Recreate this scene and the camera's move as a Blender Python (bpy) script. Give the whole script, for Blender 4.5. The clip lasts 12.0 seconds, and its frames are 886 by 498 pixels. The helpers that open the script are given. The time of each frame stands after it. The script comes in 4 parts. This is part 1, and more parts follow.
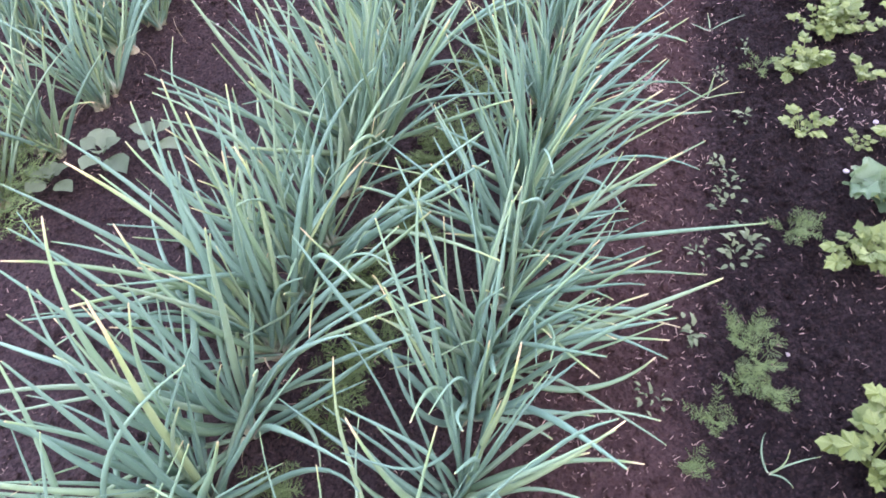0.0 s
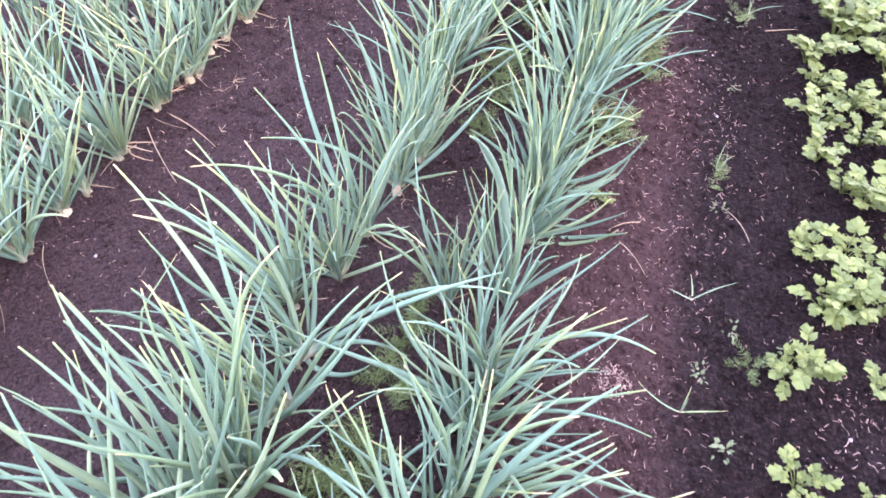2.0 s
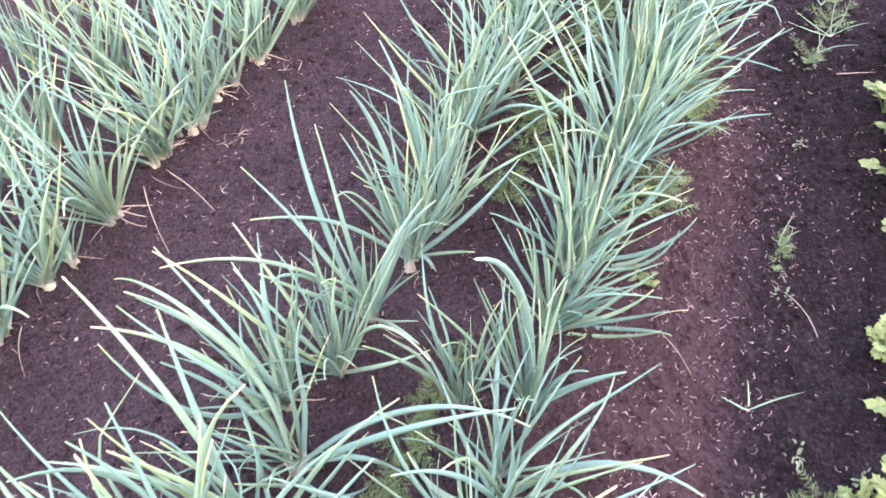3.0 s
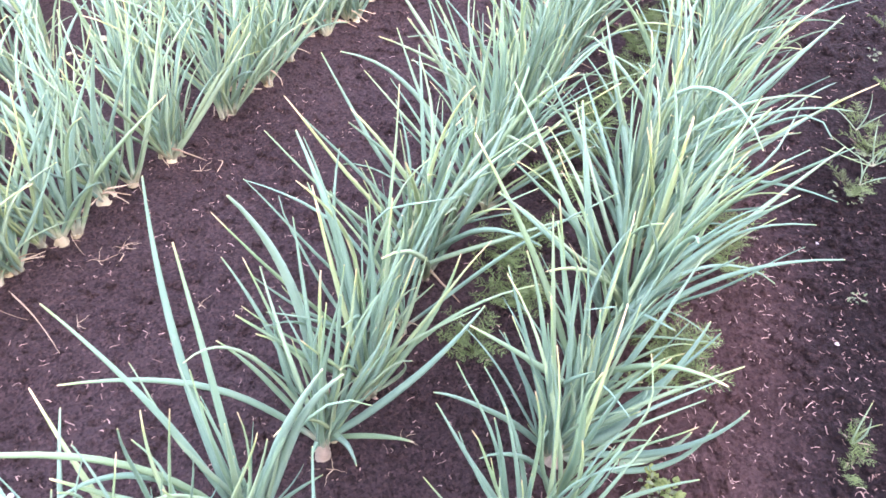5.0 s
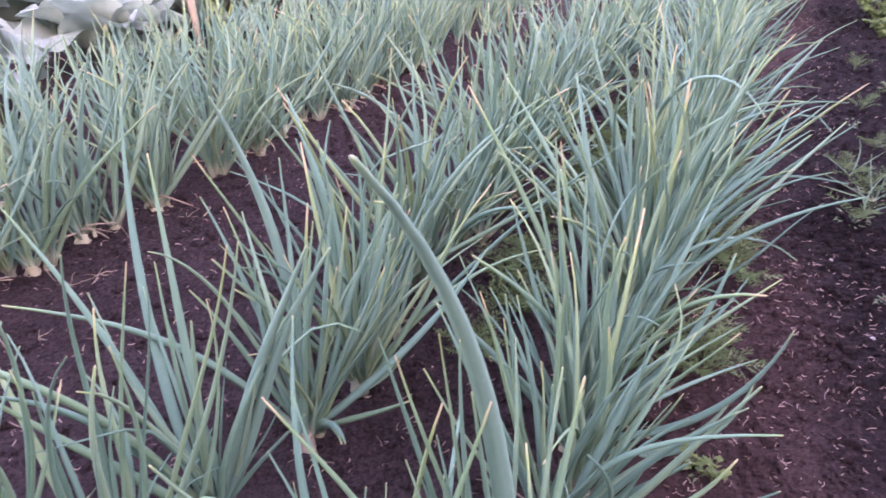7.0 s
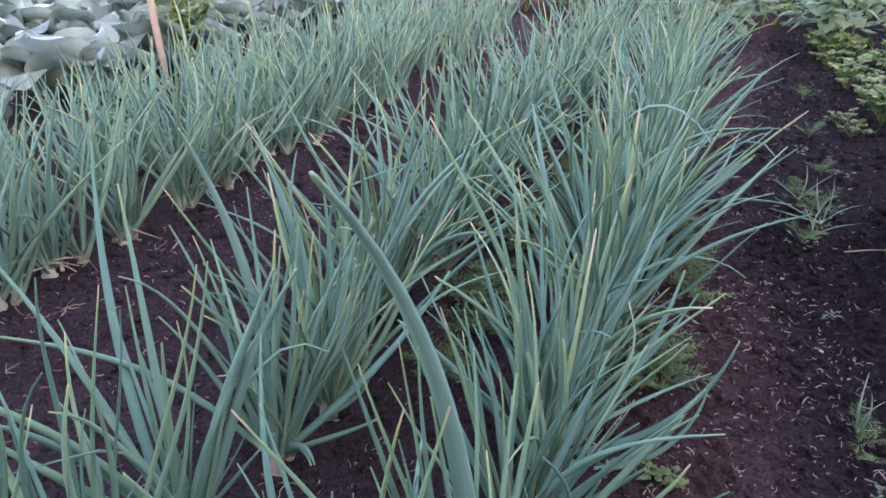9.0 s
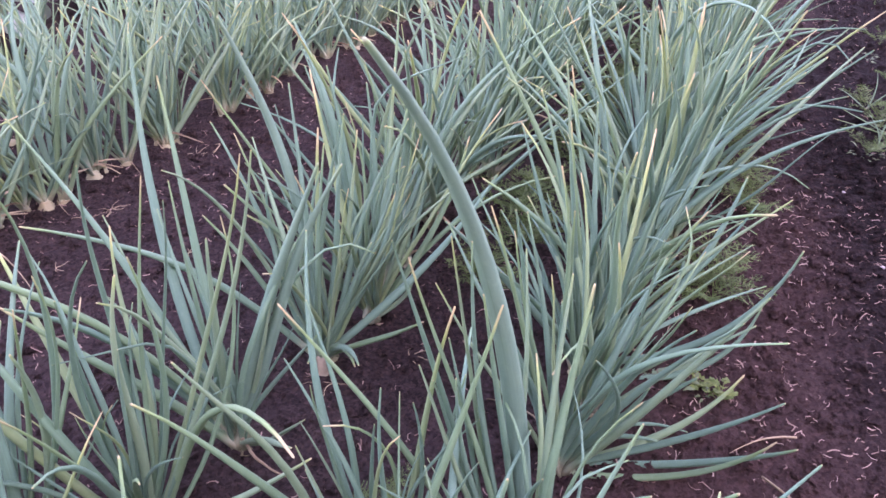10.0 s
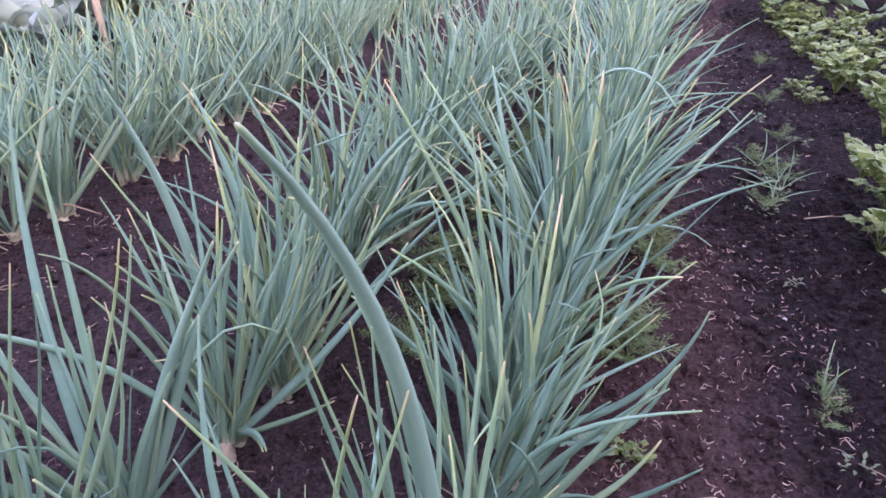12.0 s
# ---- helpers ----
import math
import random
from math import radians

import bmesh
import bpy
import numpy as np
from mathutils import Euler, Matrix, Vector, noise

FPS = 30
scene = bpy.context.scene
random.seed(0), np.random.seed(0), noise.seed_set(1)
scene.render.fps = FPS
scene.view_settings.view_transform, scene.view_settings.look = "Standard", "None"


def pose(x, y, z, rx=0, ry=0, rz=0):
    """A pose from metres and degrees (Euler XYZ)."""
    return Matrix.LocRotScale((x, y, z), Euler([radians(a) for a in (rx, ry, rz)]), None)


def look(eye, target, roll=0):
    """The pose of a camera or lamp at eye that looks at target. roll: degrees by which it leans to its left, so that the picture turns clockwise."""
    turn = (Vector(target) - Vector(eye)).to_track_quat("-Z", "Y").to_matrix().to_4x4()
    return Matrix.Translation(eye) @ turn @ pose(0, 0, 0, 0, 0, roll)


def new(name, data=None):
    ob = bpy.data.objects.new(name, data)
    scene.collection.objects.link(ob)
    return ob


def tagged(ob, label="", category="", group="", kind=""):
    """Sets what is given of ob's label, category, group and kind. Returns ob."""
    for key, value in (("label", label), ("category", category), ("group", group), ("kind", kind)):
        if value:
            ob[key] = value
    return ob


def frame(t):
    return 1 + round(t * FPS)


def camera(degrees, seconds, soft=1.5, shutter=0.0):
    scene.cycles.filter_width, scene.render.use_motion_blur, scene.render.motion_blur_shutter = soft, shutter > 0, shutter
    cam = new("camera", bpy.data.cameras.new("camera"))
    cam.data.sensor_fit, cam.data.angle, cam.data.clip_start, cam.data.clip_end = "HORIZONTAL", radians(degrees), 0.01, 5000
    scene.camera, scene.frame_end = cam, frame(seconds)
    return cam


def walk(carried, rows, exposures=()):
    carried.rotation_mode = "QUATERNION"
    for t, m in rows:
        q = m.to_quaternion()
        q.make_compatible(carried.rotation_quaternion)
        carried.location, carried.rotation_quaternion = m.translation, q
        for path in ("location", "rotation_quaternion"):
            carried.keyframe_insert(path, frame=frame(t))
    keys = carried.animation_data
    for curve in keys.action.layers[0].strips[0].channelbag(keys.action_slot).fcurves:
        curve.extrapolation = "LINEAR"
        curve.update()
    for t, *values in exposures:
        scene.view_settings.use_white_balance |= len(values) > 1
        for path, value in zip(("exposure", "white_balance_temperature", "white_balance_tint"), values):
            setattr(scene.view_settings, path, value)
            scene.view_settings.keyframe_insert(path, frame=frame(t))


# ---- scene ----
cam = camera(63.6, 12.0, soft=1.6, shutter=0.15)
PATH = [
    (0, (0.195, 0.296, 1.035), (-0.273, 1.405, -0.562), -0.6),
    (0.5, (0.229, 0.416, 1.166), (-0.227, 1.509, -0.446), 0.5),
    (1, (0.18, 0.623, 1.174), (-0.288, 1.807, -0.368), 0.0),
    (1.5, (0.151, 0.737, 1.156), (-0.269, 1.885, -0.427), 2.6),
    (2, (0.117, 0.931, 1.118), (-0.399, 2.068, -0.444), 1.1),
    (2.5, (0.104, 1.034, 1.114), (-0.488, 2.108, -0.466), -1.9),
    (3, (0.062, 1.164, 1.085), (-0.565, 2.24, -0.48), -2.6),
    (3.5, (0.004, 1.313, 1.026), (-0.616, 2.408, -0.529), -0.7),
    (3.7, (-0.026, 1.325, 1.005), (-0.628, 2.448, -0.537), 0.1),
    (5.3, (-0.037, 1.49, 0.768), (-0.766, 2.811, -0.545), 1.4),
    (5.5, (-0.033, 1.503, 0.722), (-0.793, 2.816, -0.581), 0.8),
    (6, (-0.034, 1.454, 0.613), (-0.919, 2.847, -0.518), 1.8),
    (6.2, (-0.015, 1.432, 0.585), (-0.994, 2.799, -0.498), -0.1),
    (6.5, (-0.003, 1.404, 0.573), (-0.957, 2.823, -0.465), 0.0),
    (7, (0.009, 1.369, 0.574), (-0.808, 2.942, -0.352), 0.6),
    (7.2, (0.019, 1.363, 0.572), (-0.722, 3.004, -0.297), 2.2),
    (8.8, (0.031, 1.341, 0.577), (-0.701, 3.03, -0.205), 0.9),
    (8.9, (0.034, 1.348, 0.582), (-0.725, 3.004, -0.242), 0.6),
    (9, (0.031, 1.344, 0.577), (-0.733, 2.99, -0.264), 0.6),
    (9.5, (0.02, 1.346, 0.568), (-0.788, 2.878, -0.432), -0.7),
    (10, (0.015, 1.354, 0.553), (-0.791, 2.854, -0.496), -0.0),
    (10.5, (0.009, 1.359, 0.552), (-0.781, 2.886, -0.47), 0.1),
    (11, (0.007, 1.366, 0.551), (-0.72, 2.947, -0.435), 0.9),
    (11.5, (0.017, 1.371, 0.558), (-0.632, 3.04, -0.333), 1.4),
    (12, (0.016, 1.381, 0.555), (-0.629, 3.043, -0.351), 1.4),
]
EXPOSURES = (
    (0.0, 4.55, 8700, 51), (0.5, 4.93, 8900, 51), (1.0, 5.00, 8800, 55), (1.5, 5.00, 8700, 58), (2.5, 5.00, 8800, 57), (3.5, 5.10, 8900, 53),
    (5.5, 5.01, 8900, 54), (6.0, 4.88, 9100, 57), (6.5, 4.50, 8500, 73), (7.2, 3.92, 8200, 66), (8.8, 3.43, 7550, 48), (9.2, 3.58, 7550, 48),
    (9.5, 3.83, 7900, 61), (10.0, 4.08, 8400, 67), (10.5, 4.33, 8500, 71), (11.0, 4.50, 8700, 73), (11.5, 4.08, 8200, 67), (12.0, 3.90, 7900, 63),
)
walk(cam, [(t, look(eye, target, roll)) for t, eye, target, roll in PATH],
     exposures=EXPOSURES)

# ---- world and light ----
SUN_AZIMUTH, SUN_HEIGHT = 2.156, 24.0
world = bpy.data.worlds.new("world")
scene.world = world
world.use_nodes = True
wn = world.node_tree.nodes
sky = wn.new("ShaderNodeTexSky")
sky.sky_type, sky.sun_disc = "NISHITA", False
sky.sun_elevation, sky.sun_rotation = radians(SUN_HEIGHT), SUN_AZIMUTH
world.node_tree.links.new(sky.outputs[0], wn["Background"].inputs[0])
wn["Background"].inputs[1].default_value = 0.15
sun = new("sun", bpy.data.lights.new("sun", "SUN"))
sun.data.energy, sun.data.angle, sun.data.color = 4.5, radians(0.6), (1.0, 0.93, 0.82)
sun.matrix_world = look((12 * math.sin(SUN_AZIMUTH), 12 * math.cos(SUN_AZIMUTH), 12 * math.tan(radians(SUN_HEIGHT))), (0, 0, 0))


# ---- materials ----
def material(name, rough=0.6, spec=0.4):
    m = bpy.data.materials.new(name)
    m.use_nodes = True
    b = m.node_tree.nodes["Principled BSDF"]
    b.inputs["Roughness"].default_value = rough
    b.inputs["Specular IOR Level"].default_value = spec
    return m, m.node_tree.nodes, m.node_tree.links, b


def node(nodes, kind, **values):
    n = nodes.new("ShaderNode" + kind)
    for key, value in values.items():
        n.inputs[key.replace("_", " ")].default_value = value
    return n


def ramp(nodes, *stops):
    n = nodes.new("ShaderNodeValToRGB")
    e = n.color_ramp.elements
    while len(e) < len(stops):
        e.new(0.5)
    for el, (at, colour) in zip(e, stops):
        el.position, el.color = at, (*colour, 1)
    return n


def mixed(nodes, links, fac, a, b, blend="MIX"):
    n = nodes.new("ShaderNodeMix")
    n.data_type, n.blend_type = "RGBA", blend
    for socket, value in ((n.inputs[0], fac), (n.inputs[6], a), (n.inputs[7], b)):
        if isinstance(value, bpy.types.NodeSocket):
            links.new(value, socket)
        elif isinstance(value, tuple):
            socket.default_value = (*value, 1)
        else:
            socket.default_value = value
    return n.outputs[2]


def math_node(nodes, links, op, a, b=0.0, c=0.0):
    n = nodes.new("ShaderNodeMath")
    n.operation = op
    for socket, value in zip(n.inputs, (a, b, c)):
        if isinstance(value, bpy.types.NodeSocket):
            links.new(value, socket)
        else:
            socket.default_value = value
    return n.outputs[0]


def stretch(nodes, links, value, low, high, to_low=0.0, to_high=1.0):
    n = nodes.new("ShaderNodeMapRange")
    n.interpolation_type = "SMOOTHSTEP"
    for socket, v in zip(n.inputs, (value, low, high, to_low, to_high)):
        if isinstance(v, bpy.types.NodeSocket):
            links.new(v, socket)
        else:
            socket.default_value = v
    return n.outputs[0]


def bump(nodes, links, b, height, strength, distance):
    n = node(nodes, "Bump", Strength=strength, Distance=distance)
    links.new(height, n.inputs["Height"])
    links.new(n.outputs[0], b.inputs["Normal"])


def tube_leaf_material(name, body, pale, tip, dry=0.0, even=False):
    """Hollow onion leaf: pale sheath, waxy body with streaks, a tip that yellows by its own amount."""
    m, n, l, b = material(name, 0.5, 0.2)
    uv = n.new("ShaderNodeUVMap")
    xyz = n.new("ShaderNodeSeparateXYZ")
    l.new(uv.outputs[0], xyz.inputs[0])
    along = xyz.outputs[1]
    info = n.new("ShaderNodeObjectInfo")
    geo = n.new("ShaderNodeNewGeometry")
    rnd = math_node(n, l, "FRACT", math_node(n, l, "ADD", info.outputs["Random"], geo.outputs["Random Per Island"]))
    if even:
        rnd = math_node(n, l, "MULTIPLY_ADD", rnd, 0.1, 0.3)
    where = n.new("ShaderNodeTexCoord")
    dust = node(n, "TexNoise", Scale=160.0, Detail=3.0, Roughness=0.7)
    l.new(where.outputs["Object"], dust.inputs["Vector"])
    grain = node(n, "TexNoise", Scale=9.0, Detail=4.0, Roughness=0.65)
    l.new(where.outputs["Object"], grain.inputs["Vector"])
    streak_map = node(n, "Mapping")
    streak_map.inputs["Scale"].default_value = (14.0, 1.2, 1.0)
    l.new(uv.outputs[0], streak_map.inputs[0])
    streak = node(n, "TexNoise", Scale=3.0, Detail=3.0)
    l.new(streak_map.outputs[0], streak.inputs["Vector"])
    hue = ramp(n, (0.0, tuple(c * 0.76 for c in body)), (0.25, (body[0] * 0.9, body[1] * 0.95, body[2])), (0.5, (body[0] * 1.12, body[1] * 1.06, body[2] * 1.14)), (0.68, body), (0.84, (body[0] * 1.22, body[1] * 1.08, body[2] * 0.92)), (1.0, (body[0] * 1.34, body[1] * 1.10, body[2] * 0.84)))
    l.new(rnd, hue.inputs[0])
    col = mixed(n, l, stretch(n, l, grain.outputs[0], 0.35, 0.7, 0.0, 0.22), hue.outputs[0], (body[0] * 1.7, body[1] * 1.35, body[2] * 1.3))
    col = mixed(n, l, stretch(n, l, streak.outputs[0], 0.45, 0.75, 0.0, 0.35), col, (body[0] * 0.55, body[1] * 0.62, body[2] * 0.5))
    olive = math_node(n, l, "MULTIPLY", stretch(n, l, along, 0.45, 1.0), stretch(n, l, rnd, 0.35, 0.9, 0.0, 0.42))
    col = mixed(n, l, olive, col, (body[0] * 1.65, body[1] * 1.2, body[2] * 0.78))
    col = mixed(n, l, stretch(n, l, dust.outputs[0], 0.5, 0.75, 0.0, 0.2), col, (body[0] * 1.75, body[1] * 1.4, body[2] * 1.45))
    col = mixed(n, l, stretch(n, l, along, 0.015, 0.11, 0.85, 0.0), col, pale)
    start = math_node(n, l, "SUBTRACT", 0.94, math_node(n, l, "MULTIPLY", math_node(n, l, "POWER", rnd, 2.0), 0.14 + dry * 0.5))
    wob = math_node(n, l, "MULTIPLY_ADD", grain.outputs[0], 0.10, -0.05)
    edge = math_node(n, l, "SUBTRACT", math_node(n, l, "ADD", along, wob), start)
    col = mixed(n, l, stretch(n, l, edge, -0.12, 0.03), col, (body[0] * 1.9, body[1] * 1.4, body[2] * 0.85))
    col = mixed(n, l, stretch(n, l, edge, -0.03, 0.05), col, tip)
    l.new(col, b.inputs["Base Color"])
    l.new(stretch(n, l, grain.outputs[0], 0.3, 0.7, 0.46, 0.68), b.inputs["Roughness"])
    bump(n, l, b, streak.outputs[0], 0.25, 0.002)
    return m


def blade_material(name, dark, light, gloss=0.5, scale=40.0):
    """Flat leaves: two greens varied leaf by leaf and over the blade, light through the thin blade."""
    m, n, l, b = material(name, gloss, 0.35)
    info = n.new("ShaderNodeObjectInfo")
    geo = n.new("ShaderNodeNewGeometry")
    mixr = math_node(n, l, "FRACT", math_node(n, l, "ADD", info.outputs["Random"], geo.outputs["Random Per Island"]))
    where = n.new("ShaderNodeTexCoord")
    grain = node(n, "TexNoise", Scale=scale, Detail=4.0, Roughness=0.6)
    l.new(where.outputs["Object"], grain.inputs["Vector"])
    fac = math_node(n, l, "MULTIPLY_ADD", grain.outputs[0], 0.6, math_node(n, l, "MULTIPLY_ADD", mixr, 0.7, -0.15))
    col = mixed(n, l, stretch(n, l, fac, 0.1, 0.9), dark, light)
    l.new(col, b.inputs["Base Color"])
    thin = n.new("ShaderNodeBsdfTranslucent")
    l.new(col, thin.inputs[0])
    both = n.new("ShaderNodeMixShader")
    both.inputs[0].default_value = 0.35
    l.new(b.outputs[0], both.inputs[1])
    l.new(thin.outputs[0], both.inputs[2])
    l.new(both.outputs[0], n["Material Output"].inputs[0])
    bump(n, l, b, grain.outputs[0], 0.3, 0.003)
    return m


def grain_material(name, dark, light, rough=0.85, scale=60.0, relief=0.4):
    m, n, l, b = material(name, rough, 0.25)
    info = n.new("ShaderNodeObjectInfo")
    geo = n.new("ShaderNodeNewGeometry")
    mixr = math_node(n, l, "FRACT", math_node(n, l, "ADD", info.outputs["Random"], geo.outputs["Random Per Island"]))
    where = n.new("ShaderNodeTexCoord")
    grain = node(n, "TexNoise", Scale=scale, Detail=5.0, Roughness=0.65)
    l.new(where.outputs["Object"], grain.inputs["Vector"])
    fac = math_node(n, l, "MULTIPLY_ADD", grain.outputs[0], 0.6, math_node(n, l, "MULTIPLY", mixr, 0.5))
    l.new(mixed(n, l, stretch(n, l, fac, 0.15, 0.85), dark, light), b.inputs["Base Color"])
    bump(n, l, b, grain.outputs[0], relief, 0.004)
    return m


def soil_material():
    """Moist dark garden soil: crumbs, two-tone patches, a reddish trodden strip beside the onions, darker to its right.
    """
    m, n, l, b = material("soil", 0.95, 0.06)
    where = n.new("ShaderNodeTexCoord")
    at = where.outputs["Object"]
    xyz = n.new("ShaderNodeSeparateXYZ")
    l.new(at, xyz.inputs[0])
    patch = node(n, "TexNoise", Scale=2.3, Detail=4.0, Roughness=0.55)
    crumb = node(n, "TexNoise", Scale=55.0, Detail=6.0, Roughness=0.7)
    fine = node(n, "TexNoise", Scale=240.0, Detail=3.0, Roughness=0.7)
    speck = node(n, "TexVoronoi", Scale=120.0)
    for t in (patch, crumb, fine, speck):
        l.new(at, t.inputs["Vector"])
    base = mixed(n, l, stretch(n, l, patch.outputs[0], 0.35, 0.65), (0.0460, 0.0325, 0.0325), (0.0625, 0.0445, 0.0435))
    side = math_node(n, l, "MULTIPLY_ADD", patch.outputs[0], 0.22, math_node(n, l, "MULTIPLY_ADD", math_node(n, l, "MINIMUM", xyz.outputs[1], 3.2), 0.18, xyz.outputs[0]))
    red_in = stretch(n, l, side, 0.24, 0.44)
    red_out = stretch(n, l, side, 0.55, 0.69, 1.0, 0.0)
    red = math_node(n, l, "MULTIPLY", math_node(n, l, "MULTIPLY", red_in, red_out), stretch(n, l, xyz.outputs[1], 2.1, 3.0, 1.0, 0.3))
    base = mixed(n, l, math_node(n, l, "MULTIPLY", red, 0.8), base, (0.0770, 0.0428, 0.0385))
    # base colour gets darker towards +x, past the reddish strip
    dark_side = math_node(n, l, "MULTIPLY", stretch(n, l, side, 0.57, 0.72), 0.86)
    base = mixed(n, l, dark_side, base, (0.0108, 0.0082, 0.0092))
    # reddish speckle, plus crumb relief shade put into the colour: pale tops, dark gaps
    base = mixed(n, l, stretch(n, l, crumb.outputs[0], 0.36, 0.7, 0.0, 0.35), base, (0.062, 0.041, 0.040))
    grit = node(n, "TexVoronoi", Scale=230.0)
    l.new(at, grit.inputs["Vector"])
    tone = n.new("ShaderNodeSeparateXYZ")
    l.new(grit.outputs["Color"], tone.inputs[0])
    base = mixed(n, l, stretch(n, l, tone.outputs[0], 0.5, 1.0, 0.0, 0.5), base, (0.105, 0.064, 0.058))
    base = mixed(n, l, stretch(n, l, tone.outputs[1], 0.45, 1.0, 0.0, 0.5), base, (0.010, 0.007, 0.007))
    base = mixed(n, l, stretch(n, l, fine.outputs[0], 0.50, 0.34, 0.0, 0.55), base, (0.009, 0.0065, 0.0075))
    base = mixed(n, l, math_node(n, l, "MULTIPLY", red, 0.35), base, (0.0770, 0.0428, 0.0385))
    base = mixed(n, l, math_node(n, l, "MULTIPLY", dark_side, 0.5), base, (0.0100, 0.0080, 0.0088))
    flecks = math_node(n, l, "MULTIPLY", stretch(n, l, speck.outputs[0], 0.16, 0.06), stretch(n, l, crumb.outputs[0], 0.52, 0.62))
    base = mixed(n, l, math_node(n, l, "MULTIPLY", flecks, 0.3), base, (0.26, 0.19, 0.15))
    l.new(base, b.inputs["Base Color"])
    lump = node(n, "TexVoronoi", Scale=95.0)
    l.new(at, lump.inputs["Vector"])
    high = math_node(n, l, "MULTIPLY_ADD", fine.outputs[0], 0.45, crumb.outputs[0])
    high = math_node(n, l, "MULTIPLY_ADD", lump.outputs[0], -0.55, high)
    bump(n, l, b, high, 1.0, 0.022)
    return m


ONION = tube_leaf_material("onion leaf", (0.088, 0.206, 0.141), (0.44, 0.45, 0.33), (0.43, 0.35, 0.20))
ONION_LIGHT = tube_leaf_material("onion leaf light", (0.136, 0.252, 0.150), (0.46, 0.47, 0.33), (0.46, 0.38, 0.22), 0.1)
ONION_EVEN = tube_leaf_material("onion leaf blue-green", (0.104, 0.222, 0.157), (0.50, 0.51, 0.38), (0.30, 0.36, 0.24), -0.16, True)
DRY = grain_material("dry leaf", (0.20, 0.14, 0.09), (0.40, 0.32, 0.21), 0.7, 50)
PAPER = grain_material("papery sheath", (0.17, 0.130, 0.088), (0.38, 0.335, 0.25), 0.75, 110)
BULB = grain_material("onion bulb", (0.155, 0.137, 0.078), (0.33, 0.32, 0.20), 0.6, 90)
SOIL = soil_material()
CHIP = grain_material("straw chip", (0.13, 0.080, 0.065), (0.40, 0.28, 0.23), 0.85, 120)
STRAW = grain_material("pale straw", (0.20, 0.13, 0.11), (0.46, 0.34, 0.29), 0.85, 120)
STONE = grain_material("pale stone", (0.20, 0.18, 0.17), (0.36, 0.33, 0.31), 0.7, 120)
FEATHER = blade_material("feathery leaf", (0.062, 0.130, 0.045), (0.165, 0.275, 0.095))
HERB = blade_material("celery leaf", (0.080, 0.140, 0.040), (0.170, 0.243, 0.072))
HERB_STEM = grain_material("celery stem", (0.22, 0.30, 0.08), (0.34, 0.40, 0.14), 0.5, 60)
BROAD = blade_material("broad weed leaf", (0.065, 0.118, 0.065), (0.14, 0.21, 0.12))
KALE = blade_material("kale leaf", (0.062, 0.145, 0.072), (0.150, 0.255, 0.130))
CABBAGE = blade_material("cabbage leaf", (0.140, 0.210, 0.155), (0.240, 0.320, 0.245), 0.3, 14)
BUSH = blade_material("bush leaf", (0.07, 0.14, 0.06), (0.18, 0.26, 0.12))
WEED = blade_material("weed leaf", (0.062, 0.110, 0.050), (0.145, 0.205, 0.100))
WOOD = grain_material("weathered wood", (0.26, 0.19, 0.12), (0.48, 0.38, 0.26), 0.8, 30)
WALL = grain_material("plaster", (0.45, 0.42, 0.38), (0.60, 0.57, 0.52), 0.9, 4)

# ---- ground ----
rng = np.random.default_rng(7)
LATTICE = rng.random((128, 128))


def smooth_noise(x, y):
    x, y = np.asarray(x, float), np.asarray(y, float)
    i, j = np.floor(x).astype(int), np.floor(y).astype(int)
    u, v = x - i, y - j
    u, v = u * u * (3 - 2 * u), v * v * (3 - 2 * v)
    g = lambda a, b: LATTICE[a % 128, b % 128]
    return (g(i, j) * (1 - u) + g(i + 1, j) * u) * (1 - v) + (g(i, j + 1) * (1 - u) + g(i + 1, j + 1) * u) * v - 0.5


def ground_height(x, y):
    h = 0.012 * smooth_noise(x * 1.7 + 3, y * 1.3) + 0.012 * smooth_noise(x * 6.1, y * 5.3 + 9)
    h = h + 0.009 * smooth_noise(x * 19, y * 21) + 0.0035 * smooth_noise(x * 47, y * 43)
    return h


def axis(low, high, step, reach, grow=1.16):
    mid = list(np.arange(low, high, step))
    out, a, s = [], mid[-1], step
    while a < reach:
        s *= grow
        a += s
        out.append(a)
    back, a, s = [], low, step
    while a > -reach:
        s *= grow
        a -= s
        back.append(a)
    return np.array(back[::-1] + mid + out)


def build_ground():
    xs, ys = axis(-1.7, 1.15, 0.011, 900), axis(0.3, 4.2, 0.012, 900)
    gx, gy = np.meshgrid(xs, ys)
    near = np.clip((30 - np.hypot(gx, gy)) / 25, 0, 1)
    gz = ground_height(gx, gy) * near
    close = ((gx > -1.8) & (gx < 1.2) & (gy > 0.2) & (gy < 4.3))
    gz = gz + close * (0.006 * smooth_noise(gx * 90, gy * 87) + 0.004 * (rng.random(gx.shape) - 0.5))
    verts = np.stack([gx, gy, gz], -1).reshape(-1, 3)
    w, h = len(xs), len(ys)
    k = np.arange(w * h).reshape(h, w)
    faces = np.stack([k[:-1, :-1], k[:-1, 1:], k[1:, 1:], k[1:, :-1]], -1).reshape(-1, 4)
    me = bpy.data.meshes.new("ground")
    me.from_pydata(verts.tolist(), [], faces.tolist())
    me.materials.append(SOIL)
    me.polygons.foreach_set("use_smooth", np.ones(len(faces), bool))
    return tagged(new("ground", me), "dark moist crumbly garden soil with a reddish trodden strip", "soil", kind="structure")


build_ground()


